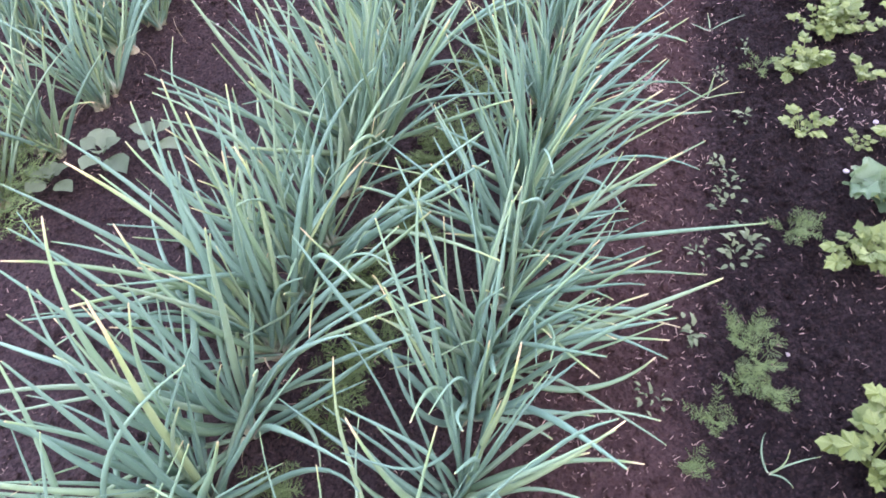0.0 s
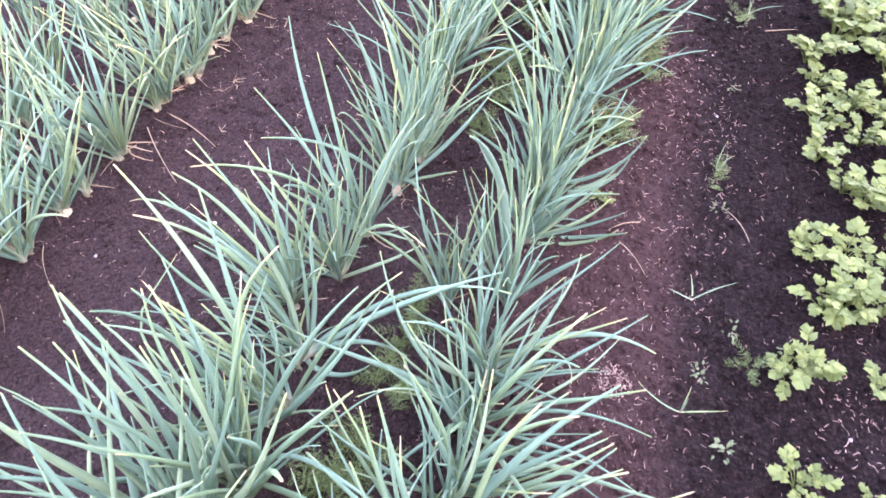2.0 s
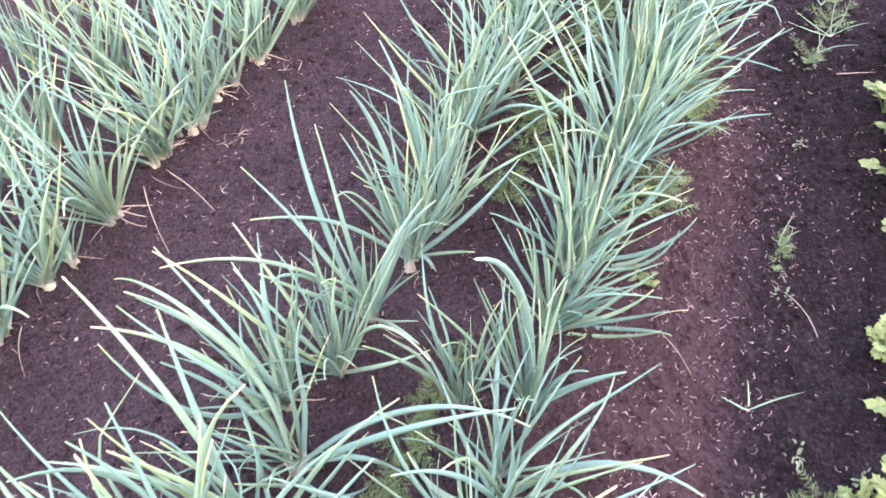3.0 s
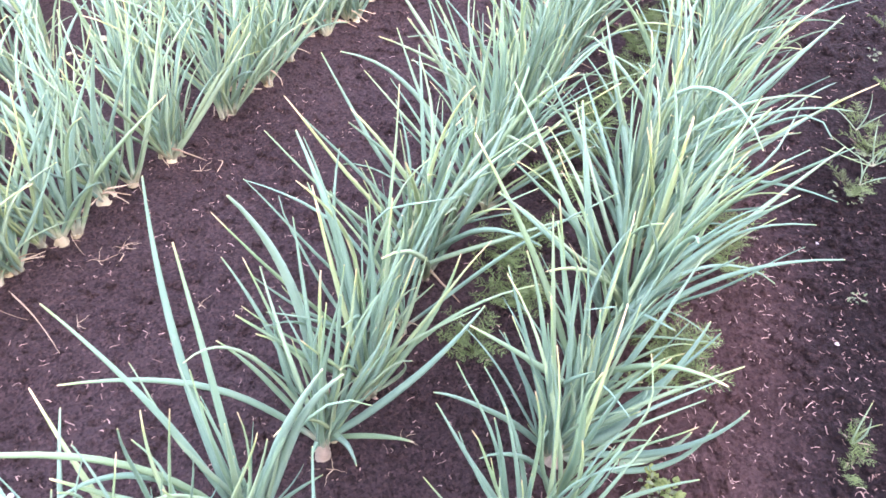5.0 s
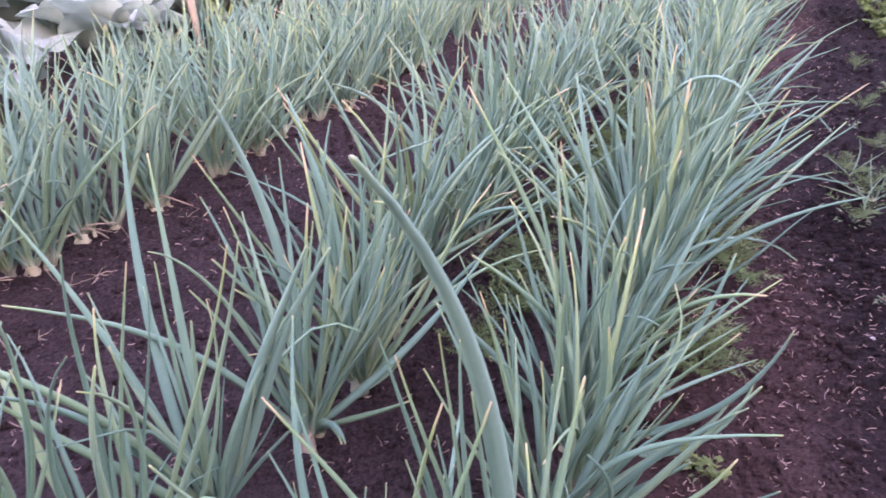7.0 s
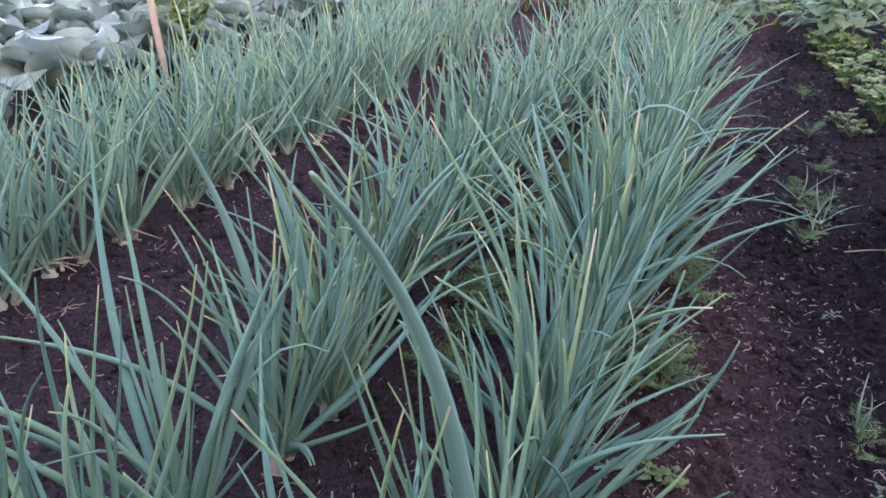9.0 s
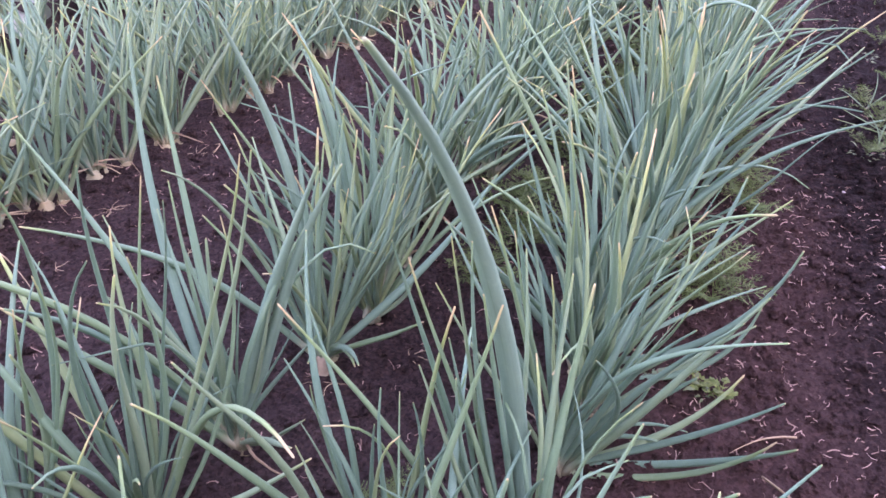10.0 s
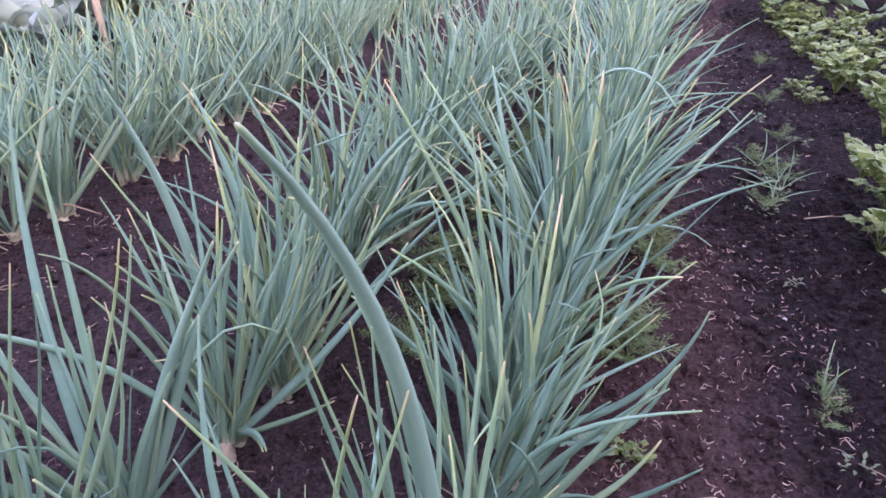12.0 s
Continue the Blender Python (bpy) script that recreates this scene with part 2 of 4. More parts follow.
# ---- mesh helpers ----
def mesh_from(name, verts, faces, mat, uvs=None, smooth=True):
    me = bpy.data.meshes.new(name)
    me.from_pydata([tuple(v) for v in verts], [], faces)
    me.materials.append(mat)
    if uvs is not None:
        layer = me.uv_layers.new(name="UVMap")
        flat = [c for f in faces for v in f for c in uvs[v]]
        layer.data.foreach_set("uv", flat)
    if smooth:
        me.polygons.foreach_set("use_smooth", [True] * len(faces))
    return me


def child(name, me, parent, m, label=""):
    ob = new(name, me)
    ob.parent = parent
    ob.matrix_basis = m
    if label:
        tagged(ob, label)
    return ob


def tube(points, radii, sides=6, flat=0.62, across=None):
    """A tapered tube along points, as verts, faces and uvs (round, along)."""
    pts = [Vector(p) for p in points]
    verts, uvs, faces = [], [], []
    n = len(pts)
    ref = Vector(across) if across else None
    for i, p in enumerate(pts):
        d = (pts[min(i + 1, n - 1)] - pts[max(i - 1, 0)]).normalized()
        if ref is None:
            ref = d.orthogonal()
        a = (ref - d * ref.dot(d)).normalized()
        ref = a
        c = d.cross(a)
        for k in range(sides):
            t = 2 * math.pi * k / sides
            verts.append(p + radii[i] * (a * math.cos(t) + c * (flat * math.sin(t))))
            uvs.append((k / sides, i / (n - 1)))
    for i in range(n - 1):
        for k in range(sides):
            j = (k + 1) % sides
            faces.append((i * sides + k, i * sides + j, (i + 1) * sides + j, (i + 1) * sides + k))
    faces.append(tuple(range((n - 1) * sides, n * sides)))
    faces.append(tuple(range(sides))[::-1])
    return verts, faces, uvs


def leaf_radius(s, width):
    swell = 0.80 + 0.22 * math.sin(math.pi * min(1, s * 1.05 + 0.05))
    return width * 1.03 * swell * (1 - 0.74 * s ** 2.5)


def blunt(pts, radii):
    """Closes a hollow leaf with a rounded tip."""
    d, w = (pts[-1] - pts[-2]).normalized(), radii[-1]
    return pts + [pts[-1] + d * w * 1.3, pts[-1] + d * w * 2.0], radii + [w * 0.72, w * 0.2]


def onion_leaf_mesh(r, bend, width, kink=None, mat=None, rings=13):
    """A leaf of length 1 that rises along z and bows towards x."""
    p, pts, ang, side = Vector((0, 0, 0)), [], 0.0, 0.0
    wob, ph = r.uniform(0.03, 0.13), r.uniform(0, 6)
    drift = r.uniform(-0.4, 0.4)
    for i in range(rings):
        s = i / (rings - 1)
        pts.append(p.copy())
        ang = bend * s ** 1.6 + wob * math.sin(ph + 7 * s)
        if kink:
            ang += kink[1] * min(1, max(0, (s - kink[0]) * 5))
        side = drift * s
        p = p + Vector((math.sin(ang), side * 0.4, math.cos(ang))).normalized() / (rings - 1)
    v, f, uv = tube(*blunt(pts, [leaf_radius(i / (rings - 1), width * 0.88) for i in range(rings)]), 6, 0.82, (0, 1, 0))
    return mesh_from("leaf", v, f, mat or ONION, uv)


R = random.Random(11)
LEAVES = []
for k in range(60):
    bow = R.choice((0.05, 0.1, 0.2, 0.3, 0.4, 0.6, 0.9, 1.3))
    kink = (R.uniform(0.5, 0.8), R.uniform(0.4, 1.2)) if k % 10 == 0 else None
    LEAVES.append(onion_leaf_mesh(R, bow, R.uniform(0.0092, 0.0150), kink))
LEAVES_LIGHT = []
for k in range(30):
    LEAVES_LIGHT.append(onion_leaf_mesh(R, R.choice((0.05, 0.15, 0.3, 0.5, 0.8)), R.uniform(0.0092, 0.0150), None, ONION_LIGHT))


LEAVES_WIDE = []
for k in range(36):
    LEAVES_WIDE.append(onion_leaf_mesh(R, R.choice((0.05, 0.1, 0.2, 0.3, 0.5, 0.9)), R.uniform(0.0135, 0.0205), None, ONION_LIGHT if k % 3 == 0 else ONION))


def bulb_mesh(r):
    rings, sides, verts, faces = ((-0.035, 0.010), (-0.024, 0.0165), (-0.014, 0.018), (-0.005, 0.0155), (0.003, 0.012), (0.009, 0.0095), (0.015, 0.0065)), 10, [], []
    for z, rad in rings:
        for k in range(sides):
            t = 2 * math.pi * k / sides
            q = rad * (1 + 0.08 * r.uniform(-1, 1))
            verts.append((q * math.cos(t), q * math.sin(t), z))
    for i in range(len(rings) - 1):
        for k in range(sides):
            j = (k + 1) % sides
            faces.append((i * sides + k, i * sides + j, (i + 1) * sides + j, (i + 1) * sides + k))
    faces.append(tuple(range((len(rings) - 1) * sides, len(rings) * sides)))
    return mesh_from("bulb", verts, faces, BULB)


BULBS = [bulb_mesh(R) for _ in range(5)]


def dry_mesh(r):
    pts, p, a, b = [], Vector((0, 0, 0.03)), r.uniform(0.6, 1.2), 0
    for i in range(9):
        pts.append(p.copy())
        a += r.uniform(0.05, 0.28)
        b += r.uniform(-0.3, 0.3)
        p = p + 0.013 * Vector((math.sin(min(a, 1.9)) * math.cos(b), math.sin(min(a, 1.9)) * math.sin(b), math.cos(min(a, 1.9))))
        p.z = max(p.z, -0.004)
    v, f, uv = tube(pts, [0.0035 - 0.0003 * i for i in range(9)], 5, 0.35)
    return mesh_from("dry_leaf", v, f, DRY, uv)


DRIES = [dry_mesh(R) for _ in range(8)]


def joined(meshes, name):
    verts, faces, uvs, mats, which = [], [], [], [], []
    for me, m in meshes:
        n = len(verts)
        verts.extend(m @ v.co for v in me.vertices)
        if me.materials[0] not in mats:
            mats.append(me.materials[0])
        for p in me.polygons:
            faces.append(tuple(i + n for i in p.vertices))
            which.append(mats.index(me.materials[0]))
        uvs.extend(c for d in me.uv_layers[0].data for c in d.uv)
    out = mesh_from(name, verts, faces, mats[0])
    for other in mats[1:]:
        out.materials.append(other)
    out.uv_layers.new(name="UVMap").data.foreach_set("uv", uvs)
    out.polygons.foreach_set("material_index", which)
    return out


TUFTS = {}


def onion(x, y, r, leaves=15, fan=0.75, lean=(0, 0), tall=0.43, light=0.12, bulbs=2, dry=1, label="", single=True, loose=1.0, wide=0.0, proud=0.0):
    """One onion clump: bulbs in the soil, hollow leaves that fan out, a withered leaf or two."""
    z = float(ground_height(x, y))
    thing = new("onion_plant")
    thing.matrix_basis = pose(x, y, z)
    tagged(thing, label or "onion clump with blue-green hollow leaves and yellowing tips", "onion", "onions in the rows")
    spots = [(loose * r.uniform(-0.024, 0.024), loose * r.uniform(-0.034, 0.034)) for _ in range(bulbs)]
    for sx, sy in spots:
        child("bulb", r.choice(BULBS), thing, pose(sx, sy, proud + r.uniform(-0.020, -0.007), r.uniform(-8, 8), r.uniform(-8, 8), r.uniform(0, 360)) @ Matrix.Scale(1 + 30 * proud, 4))
    tuft = []
    style = (leaves, fan, lean, tall, len(TUFTS))
    if not single:
        fits = [k for k in TUFTS if k[:4] == style[:4]]
        if len(fits) > 5:
            child("foliage", TUFTS[r.choice(fits)], thing, pose(0, 0, 0, 0, 0, r.uniform(-40, 40)) @ Matrix.Scale(r.uniform(0.88, 1.1), 4))
            leaves = 0
    for k in range(leaves):
        sx, sy = spots[k % bulbs]
        az = r.uniform(0, 2 * math.pi)
        tilt = fan * (r.random() ** 0.8)
        vx = math.sin(tilt) * math.cos(az) + lean[0] * r.uniform(0.4, 1.3)
        vy = math.sin(tilt) * math.sin(az) + lean[1] * r.uniform(0.4, 1.3)
        az, tilt = math.atan2(vy, vx), math.asin(min(0.97, math.hypot(vx, vy)))
        length = tall * r.uniform(0.62, 1.12)
        me = r.choice(LEAVES_WIDE if r.random() < wide else LEAVES_LIGHT if r.random() < light else LEAVES)
        m = Matrix.Translation((sx + r.uniform(-0.006, 0.006), sy + r.uniform(-0.006, 0.006), 0.002)) @ Matrix.Rotation(az, 4, "Z") @ Matrix.Rotation(tilt, 4, "Y") @ Matrix.Rotation(r.uniform(-2.0, 2.0), 4, "Z") @ Matrix.Scale(length, 4)
        if single:
            child("leaf", me, thing, m)
        else:
            tuft.append((me, m))
    if tuft:
        TUFTS[style] = joined(tuft, "foliage")
        child("foliage", TUFTS[style], thing, pose(0, 0, 0))
    for k in range(dry):
        sx, sy = r.choice(spots)
        child("dry_leaf", r.choice(DRIES), thing, pose(sx, sy, 0, 0, 0, r.uniform(0, 360)) @ Matrix.Scale(r.uniform(0.4, 0.95), 4), "withered straw-coloured leaf")
    return thing


# ---- onion rows ----
def bend(y):
    d = y - 1.3
    return -0.12 * min(d, 1.0) - 0.085 * max(d - 1.0, 0.0) if d > 0 else -0.1 * d


def arc_leaf_mesh(r, tilt, bow, length, width, mat, side=0.0):
    """A leaf of its own: it leaves the bulb at tilt - bow degrees from upright and ends at tilt + bow, swung sideways by side."""
    rings, pts, p = 15, [], Vector((0, 0, 0))
    wob, ph = r.uniform(0.015, 0.07), r.uniform(0, 6)
    power = 1.35 if bow > 0 else 1.0
    for k in range(rings):
        s = k / (rings - 1)
        pts.append(p.copy())
        a = radians(tilt + bow * 2 * (s ** power - 1 / (power + 1))) + wob * math.sin(ph + 6 * s)
        b = radians(side) * (1 - 2 * s)
        ahead = Vector((math.sin(a), 0, math.cos(a)))
        p = p + (ahead * math.cos(b) + Vector((0, math.sin(b), 0))) * (length / (rings - 1))
    v, f, uv = tube(*blunt(pts, [leaf_radius(k / (rings - 1), width * 0.00051) for k in range(rings)]), 7, 0.8, (0, 1, 0))
    return mesh_from("leaf", v, f, mat, uv)


def chosen_onion(x, y, leaves, fill, seed, label, fan=0.6, lean=(0, 0), tall=0.28, bulbs=2, loose=0.35):
    """A clump near the path whose main leaves are set one by one: (turn, tilt, bow, side, length, width in mm)."""
    r = random.Random(seed)
    thing = onion(x, y, r, fill, fan, lean, tall, 0.3, bulbs, 1, label, loose=loose, wide=0.3 if loose < 0.5 else 0.45)
    for turn, tilt, bow, side, length, width in leaves:
        me = arc_leaf_mesh(r, tilt, bow, length, width, ONION_EVEN if width > 14 else ONION_LIGHT if r.random() < 0.18 else ONION, side)
        child("leaf", me, thing, pose(r.uniform(-0.006, 0.006), r.uniform(-0.006, 0.006), 0.005, 0, 0, turn))
    return thing


def sheath_mesh(r, height, radius):
    """A torn papery skin round a neck: a wrinkled tube, wider at the foot, with an uneven rim and some thickness."""
    sides, levels, verts, faces = 12, 5, [], []
    rim = [r.uniform(0.55, 1.15) for _ in range(sides)]
    for wall in (1.0, 0.86):
        for i in range(levels):
            s = i / (levels - 1)
            for k in range(sides):
                a = 2 * math.pi * k / sides
                q = radius * wall * (1.2 - 0.75 * s + 0.35 * s * s + r.uniform(-0.1, 0.1))
                verts.append((q * math.cos(a), q * math.sin(a), height * s * (1 if i < 2 else rim[k])))
    step = sides * levels
    for i in range(levels - 1):
        for k in range(sides):
            j = (k + 1) % sides
            a, b, c, d = i * sides + k, i * sides + j, (i + 1) * sides + j, (i + 1) * sides + k
            faces += [(a, b, c, d), (step + d, step + c, step + b, step + a)]
    top = (levels - 1) * sides
    faces += [(top + k, top + (k + 1) % sides, step + top + (k + 1) % sides, step + top + k) for k in range(sides)]
    return mesh_from("sheath", verts, faces, PAPER)


def sheathed(thing, x, y, z, height, seed, tip=0, radius=0.009):
    child("sheath", sheath_mesh(random.Random(seed), height, radius), thing, pose(x, y, z, tip, -tip, 40 * seed), "torn papery cream-coloured sheath")


# chosen clumps
chosen_onion(-0.411, 1.702, [
    (143, 36, -12, 9, 0.439, 11.1),
    (141, 25, -5, -1, 0.366, 9.2),
    (29, 20, 3, 13, 0.325, 15.6),
    (28, 23, 3, 20, 0.338, 14.5),
    (28, 36, 1, 10, 0.176, 6.2),
    (-172, 29, -2, -9, 0.366, 8.5),
    (-135, 37, 2, -2, 0.256, 11.2),
    (-112, 32, 3, -43, 0.298, 9.7),
    (35, 9, 14, 13, 0.128, 7.6),
    (-14, 46, -9, 5, 0.166, 5.5),
    (-29, 49, -2, 7, 0.231, 7.2),
    (116, 15, 1, 14, 0.128, 5.8),
    (-122, 41, 15, -23, 0.438, 9.0),
], 13, 20, "sparse onion clump with broad upright leaves, yellow tips", 0.5, (-0.05, 0.04), 0.27)
chosen_onion(-0.400, 1.589, [
    (82, 11, -6, 14, 0.331, 5.1),
    (29, 20, -5, 16, 0.395, 6.5),
    (29, 19, -4, 18, 0.386, 5.8),
    (53, 4, 4, 27, 0.360, 7.1),
    (29, 9, -8, 21, 0.298, 6.5),
    (-17, 13, 34, -10, 0.341, 5.5),
    (99, 57, 1, -1, 0.176, 6.1),
    (28, 12, 5, 27, 0.347, 4.0),
    (-57, 4, 16, -11, 0.268, 6.2),
    (27, 3, 29, 8, 0.159, 4.4),
    (81, 21, -31, -2, 0.306, 5.1),
    (-150, 29, 5, 2, 0.400, 8.5),
    (165, 44, 14, 3, 0.308, 8.5),
    (-163, 24, 19, 16, 0.302, 8.5),
    (-6, 45, 40, 23, 0.313, 8.5),
    (12, 47, 3, -9, 0.221, 8.5),
], 21, 21, "loose onion clump with tall crossing leaves", 0.6, (-0.05, 0.03), 0.26)
chosen_onion(-0.453, 1.507, [
    (28, 15, 10, 23, 0.294, 5.4),
    (29, 13, -5, 33, 0.387, 6.3),
    (29, 16, -8, 22, 0.323, 4.8),
    (28, 12, -3, 27, 0.251, 9.3),
    (-160, 12, 27, 21, 0.447, 9.3),
    (176, 85, 39, -4, 0.424, 9.3),
    (144, 20, 26, -15, 0.299, 9.3),
    (-139, 23, 16, 31, 0.407, 9.3),
    (-137, 34, -13, 34, 0.366, 9.3),
], 23, 22, "onion clump with long leaves fallen outwards over soil", 0.65, (-0.12, 0.0), 0.27)
clump = chosen_onion(-0.414, 1.853, [
    (-16, 76, 63, 12, 0.072, 9.5),
    (-65, 60, 30, 8, 0.045, 9.0),
    (-129, 48, 9, -18, 0.345, 9.8),
    (-167, 10, -7, -34, 0.410, 15.1),
    (-2, 53, -6, 19, 0.174, 8.0),
    (-25, 64, 39, 18, 0.091, 9.0),
    (43, 44, -8, -6, 0.297, 11.4),
    (-98, 28, 24, -32, 0.353, 6.3),
    (-154, 30, -3, -12, 0.213, 8.3),
    (-174, 25, 14, -36, 0.203, 9.1),
    (100, 10, -10, 8, 0.273, 8.2),
    (159, 18, -13, 11, 0.215, 8.4),
    (65, 11, -7, 5, 0.291, 8.6),
    (27, 22, -2, 9, 0.174, 7.6),
    (28, 21, -15, 4, 0.274, 9.4),
    (26, 4, 16, 3, 0.239, 8.7),
    (72, 16, -6, 1, 0.270, 7.5),
    (41, 23, -7, -2, 0.235, 8.1),
    (132, 21, 0, -1, 0.314, 7.7),
    (176, 25, -2, -10, 0.294, 7.7),
], 21, 23, "onion clump with white bulb base and fanned leaves", 0.5, (0.0, 0.06), 0.27)
sheathed(clump, 0.010, -0.016, -0.004, 0.028, 5, 3, 0.0095)
clump = chosen_onion(-0.406, 1.942, [
    (68, 16, 1, 1, 0.285, 10.8),
    (27, 33, -45, 31, 0.104, 7.0),
    (116, 12, -4, -7, 0.292, 9.4),
    (85, 12, -10, 5, 0.314, 8.7),
    (61, 23, -7, -1, 0.240, 8.9),
    (52, 29, -11, -3, 0.261, 9.5),
    (152, 11, -8, -9, 0.315, 8.7),
    (150, 23, -4, 0, 0.315, 8.3),
], 18, 24, "upright onion clump with a pinkish bulb base")
sheathed(clump, -0.006, 0.02, 0.0, 0.034, 4, 4, 0.008)
chosen_onion(-0.091, 1.677, [
    (-116, 15, 27, -18, 0.508, 18.5),
    (-154, 14, -7, -19, 0.354, 6.7),
    (-154, 13, -2, -16, 0.346, 5.9),
    (-154, 7, -6, -18, 0.351, 6.3),
    (-153, 11, -8, -19, 0.284, 5.7),
    (-153, 6, 5, -19, 0.312, 7.3),
    (-162, 30, -7, -13, 0.325, 6.6),
    (-154, 9, -5, -16, 0.349, 5.0),
    (-153, 11, -7, -17, 0.256, 6.2),
    (-54, 12, 23, -1, 0.209, 8.1),
    (9, 33, -7, 17, 0.232, 12.0),
    (4, 24, 9, 22, 0.198, 8.4),
    (-169, 17, -14, -22, 0.246, 5.9),
    (-49, 20, 15, 29, 0.245, 9.6),
], 18, 125, "onion clump with one thick leaf bent over like a hook", 0.5)
chosen_onion(-0.185, 1.631, [
    (29, 10, 1, 17, 0.297, 7.1),
    (-152, 0, -10, -24, 0.206, 5.8),
    (-153, 8, -16, -25, 0.244, 3.9),
    (-112, 12, 47, -5, 0.240, 4.8),
    (28, 7, -17, 23, 0.227, 5.7),
    (71, 22, -20, 14, 0.215, 5.5),
], 13, 26, "small onion clump with yellow-tipped short leaves", 0.45)
chosen_onion(-0.122, 1.831, [
    (-153, 9, -1, -15, 0.285, 8.6),
    (172, 11, 0, -6, 0.270, 7.3),
    (-153, 1, -2, -2, 0.195, 9.0),
    (28, 6, -20, 8, 0.258, 8.8),
    (148, 29, 2, -19, 0.259, 6.6),
    (-153, 3, 8, -9, 0.317, 7.0),
    (28, 36, -18, 0, 0.127, 12.3),
    (18, 43, -7, 11, 0.173, 11.0),
    (10, 52, -20, 13, 0.228, 8.2),
    (27, 52, -26, -4, 0.205, 9.5),
    (1, 54, -45, 25, 0.243, 7.5),
    (-3, 57, -45, 37, 0.267, 8.6),
    (28, 74, 25, 23, 0.134, 6.4),
    (12, 67, 16, 23, 0.124, 6.8),
    (34, 50, -6, 19, 0.238, 7.9),
    (-154, 11, -1, 0, 0.164, 6.4),
], 23, 27, "onion clump leaning out over the reddish soil", 0.5, (0.05, 0.03), 0.3)
clump = chosen_onion(-0.144, 1.996, [
    (173, 15, 4, -7, 0.325, 9.3),
    (4, 41, -33, 4, 0.288, 10.0),
    (21, 55, -45, -17, 0.246, 9.3),
    (27, 68, -36, -17, 0.191, 13.6),
    (40, 33, -17, -8, 0.277, 11.8),
    (43, 44, -15, 0, 0.263, 8.7),
    (-153, 2, 2, -4, 0.232, 7.5),
    (88, 9, -6, -13, 0.240, 9.6),
    (-153, 1, 14, 7, 0.156, 10.3),
    (27, 29, -28, -6, 0.184, 14.4),
    (50, 80, 12, -3, 0.258, 6.5),
    (154, 45, 1, -1, 0.175, 8.8),
    (145, 15, -5, -2, 0.345, 8.2),
], 25, 28, "onion clump with papery pale sheath, leaning outwards")
sheathed(clump, 0.004, -0.014, -0.002, 0.042, 1, -6)
sheathed(clump, 0.026, -0.02, -0.005, 0.03, 2, 10, 0.007)
clump = chosen_onion(-0.153, 2.102, [
    (28, 49, 15, 26, 0.401, 9.6),
    (41, 37, -3, 23, 0.399, 11.0),
    (41, 36, -3, 30, 0.378, 9.5),
    (47, 71, 56, 24, 0.380, 7.9),
    (172, 15, -4, -8, 0.318, 8.4),
    (175, 29, 0, -11, 0.401, 10.6),
], 23, 29, "onion clump leaning outwards with long thin leaves")
sheathed(clump, -0.004, -0.03, 0.0, 0.04, 3, 8, 0.008)
chosen_onion(-0.207, 2.514, [
    (-42, 45, 75, 2, 0.506, 10.5),
    (16, 48, 45, 0, 0.427, 9.0),
    (31, 50, 50, 0, 0.417, 9.0),
], 21, 41, "onion clump with one thick arched blue-green leaf", 0.7, (0.12, 0.02), 0.36)

# slender clumps that fill the row between them
r = random.Random(211)
for x, y in ((-0.108, 1.915), (-0.132, 2.055)):
    onion(x, y, r, 16, 0.5, (0.03, 0.03), 0.31, 0.3, 2, 1, "slender onion clump with thin upright green leaves", loose=0.4, wide=0.2)

# clumps beside the start of the path
chosen_onion(-0.247, 0.470, [
    (175, 20, 10, -6, 0.421, 11.0),
    (-170, 16, 13, 10, 0.413, 11.4),
    (-167, 2, 9, 15, 0.420, 10.8),
    (-165, 35, 11, -7, 0.297, 10.5),
    (32, 10, 12, -1, 0.299, 10.9),
    (25, 46, 11, -15, 0.160, 10.9),
    (-165, 26, 12, 17, 0.354, 11.6),
    (27, 20, -14, 42, 0.390, 10.8),
], 31, 61, "dense onion clump with arching leaves over bare soil", 0.95, (-0.08, 0.02), 0.42, 4, 0.9)
chosen_onion(-0.262, 0.596, [
    (170, 24, 15, 40, 0.483, 11.7),
    (-174, 28, 10, -9, 0.452, 11.0),
    (-165, 28, 12, 10, 0.434, 11.4),
    (-164, 25, -6, 44, 0.441, 10.5),
    (-165, 8, -6, 42, 0.386, 11.9),
    (-161, 0, -9, 30, 0.352, 10.8),
    (27, 39, 24, 10, 0.313, 11.4),
    (24, 54, 14, 14, 0.188, 10.1),
    (-16, 82, 39, 48, 0.195, 10.8),
    (21, 3, 17, -21, 0.192, 10.4),
], 31, 62, "dense onion clump with arching leaves over bare soil", 0.95, (-0.08, 0.02), 0.42, 4, 0.9)
chosen_onion(-0.276, 0.721, [
    (-167, 27, 10, -7, 0.446, 11.9),
    (-176, 30, 10, -8, 0.463, 11.4),
    (-163, 38, 10, -4, 0.466, 11.8),
    (-164, 26, 13, 34, 0.379, 10.5),
    (24, 5, 12, 12, 0.431, 11.7),
    (27, 35, 12, -13, 0.372, 10.9),
    (25, 46, 11, -10, 0.350, 11.0),
    (152, 21, 12, 18, 0.436, 11.9),
], 31, 63, "dense onion clump with arching leaves over bare soil", 0.95, (-0.08, 0.02), 0.42, 4, 0.9)
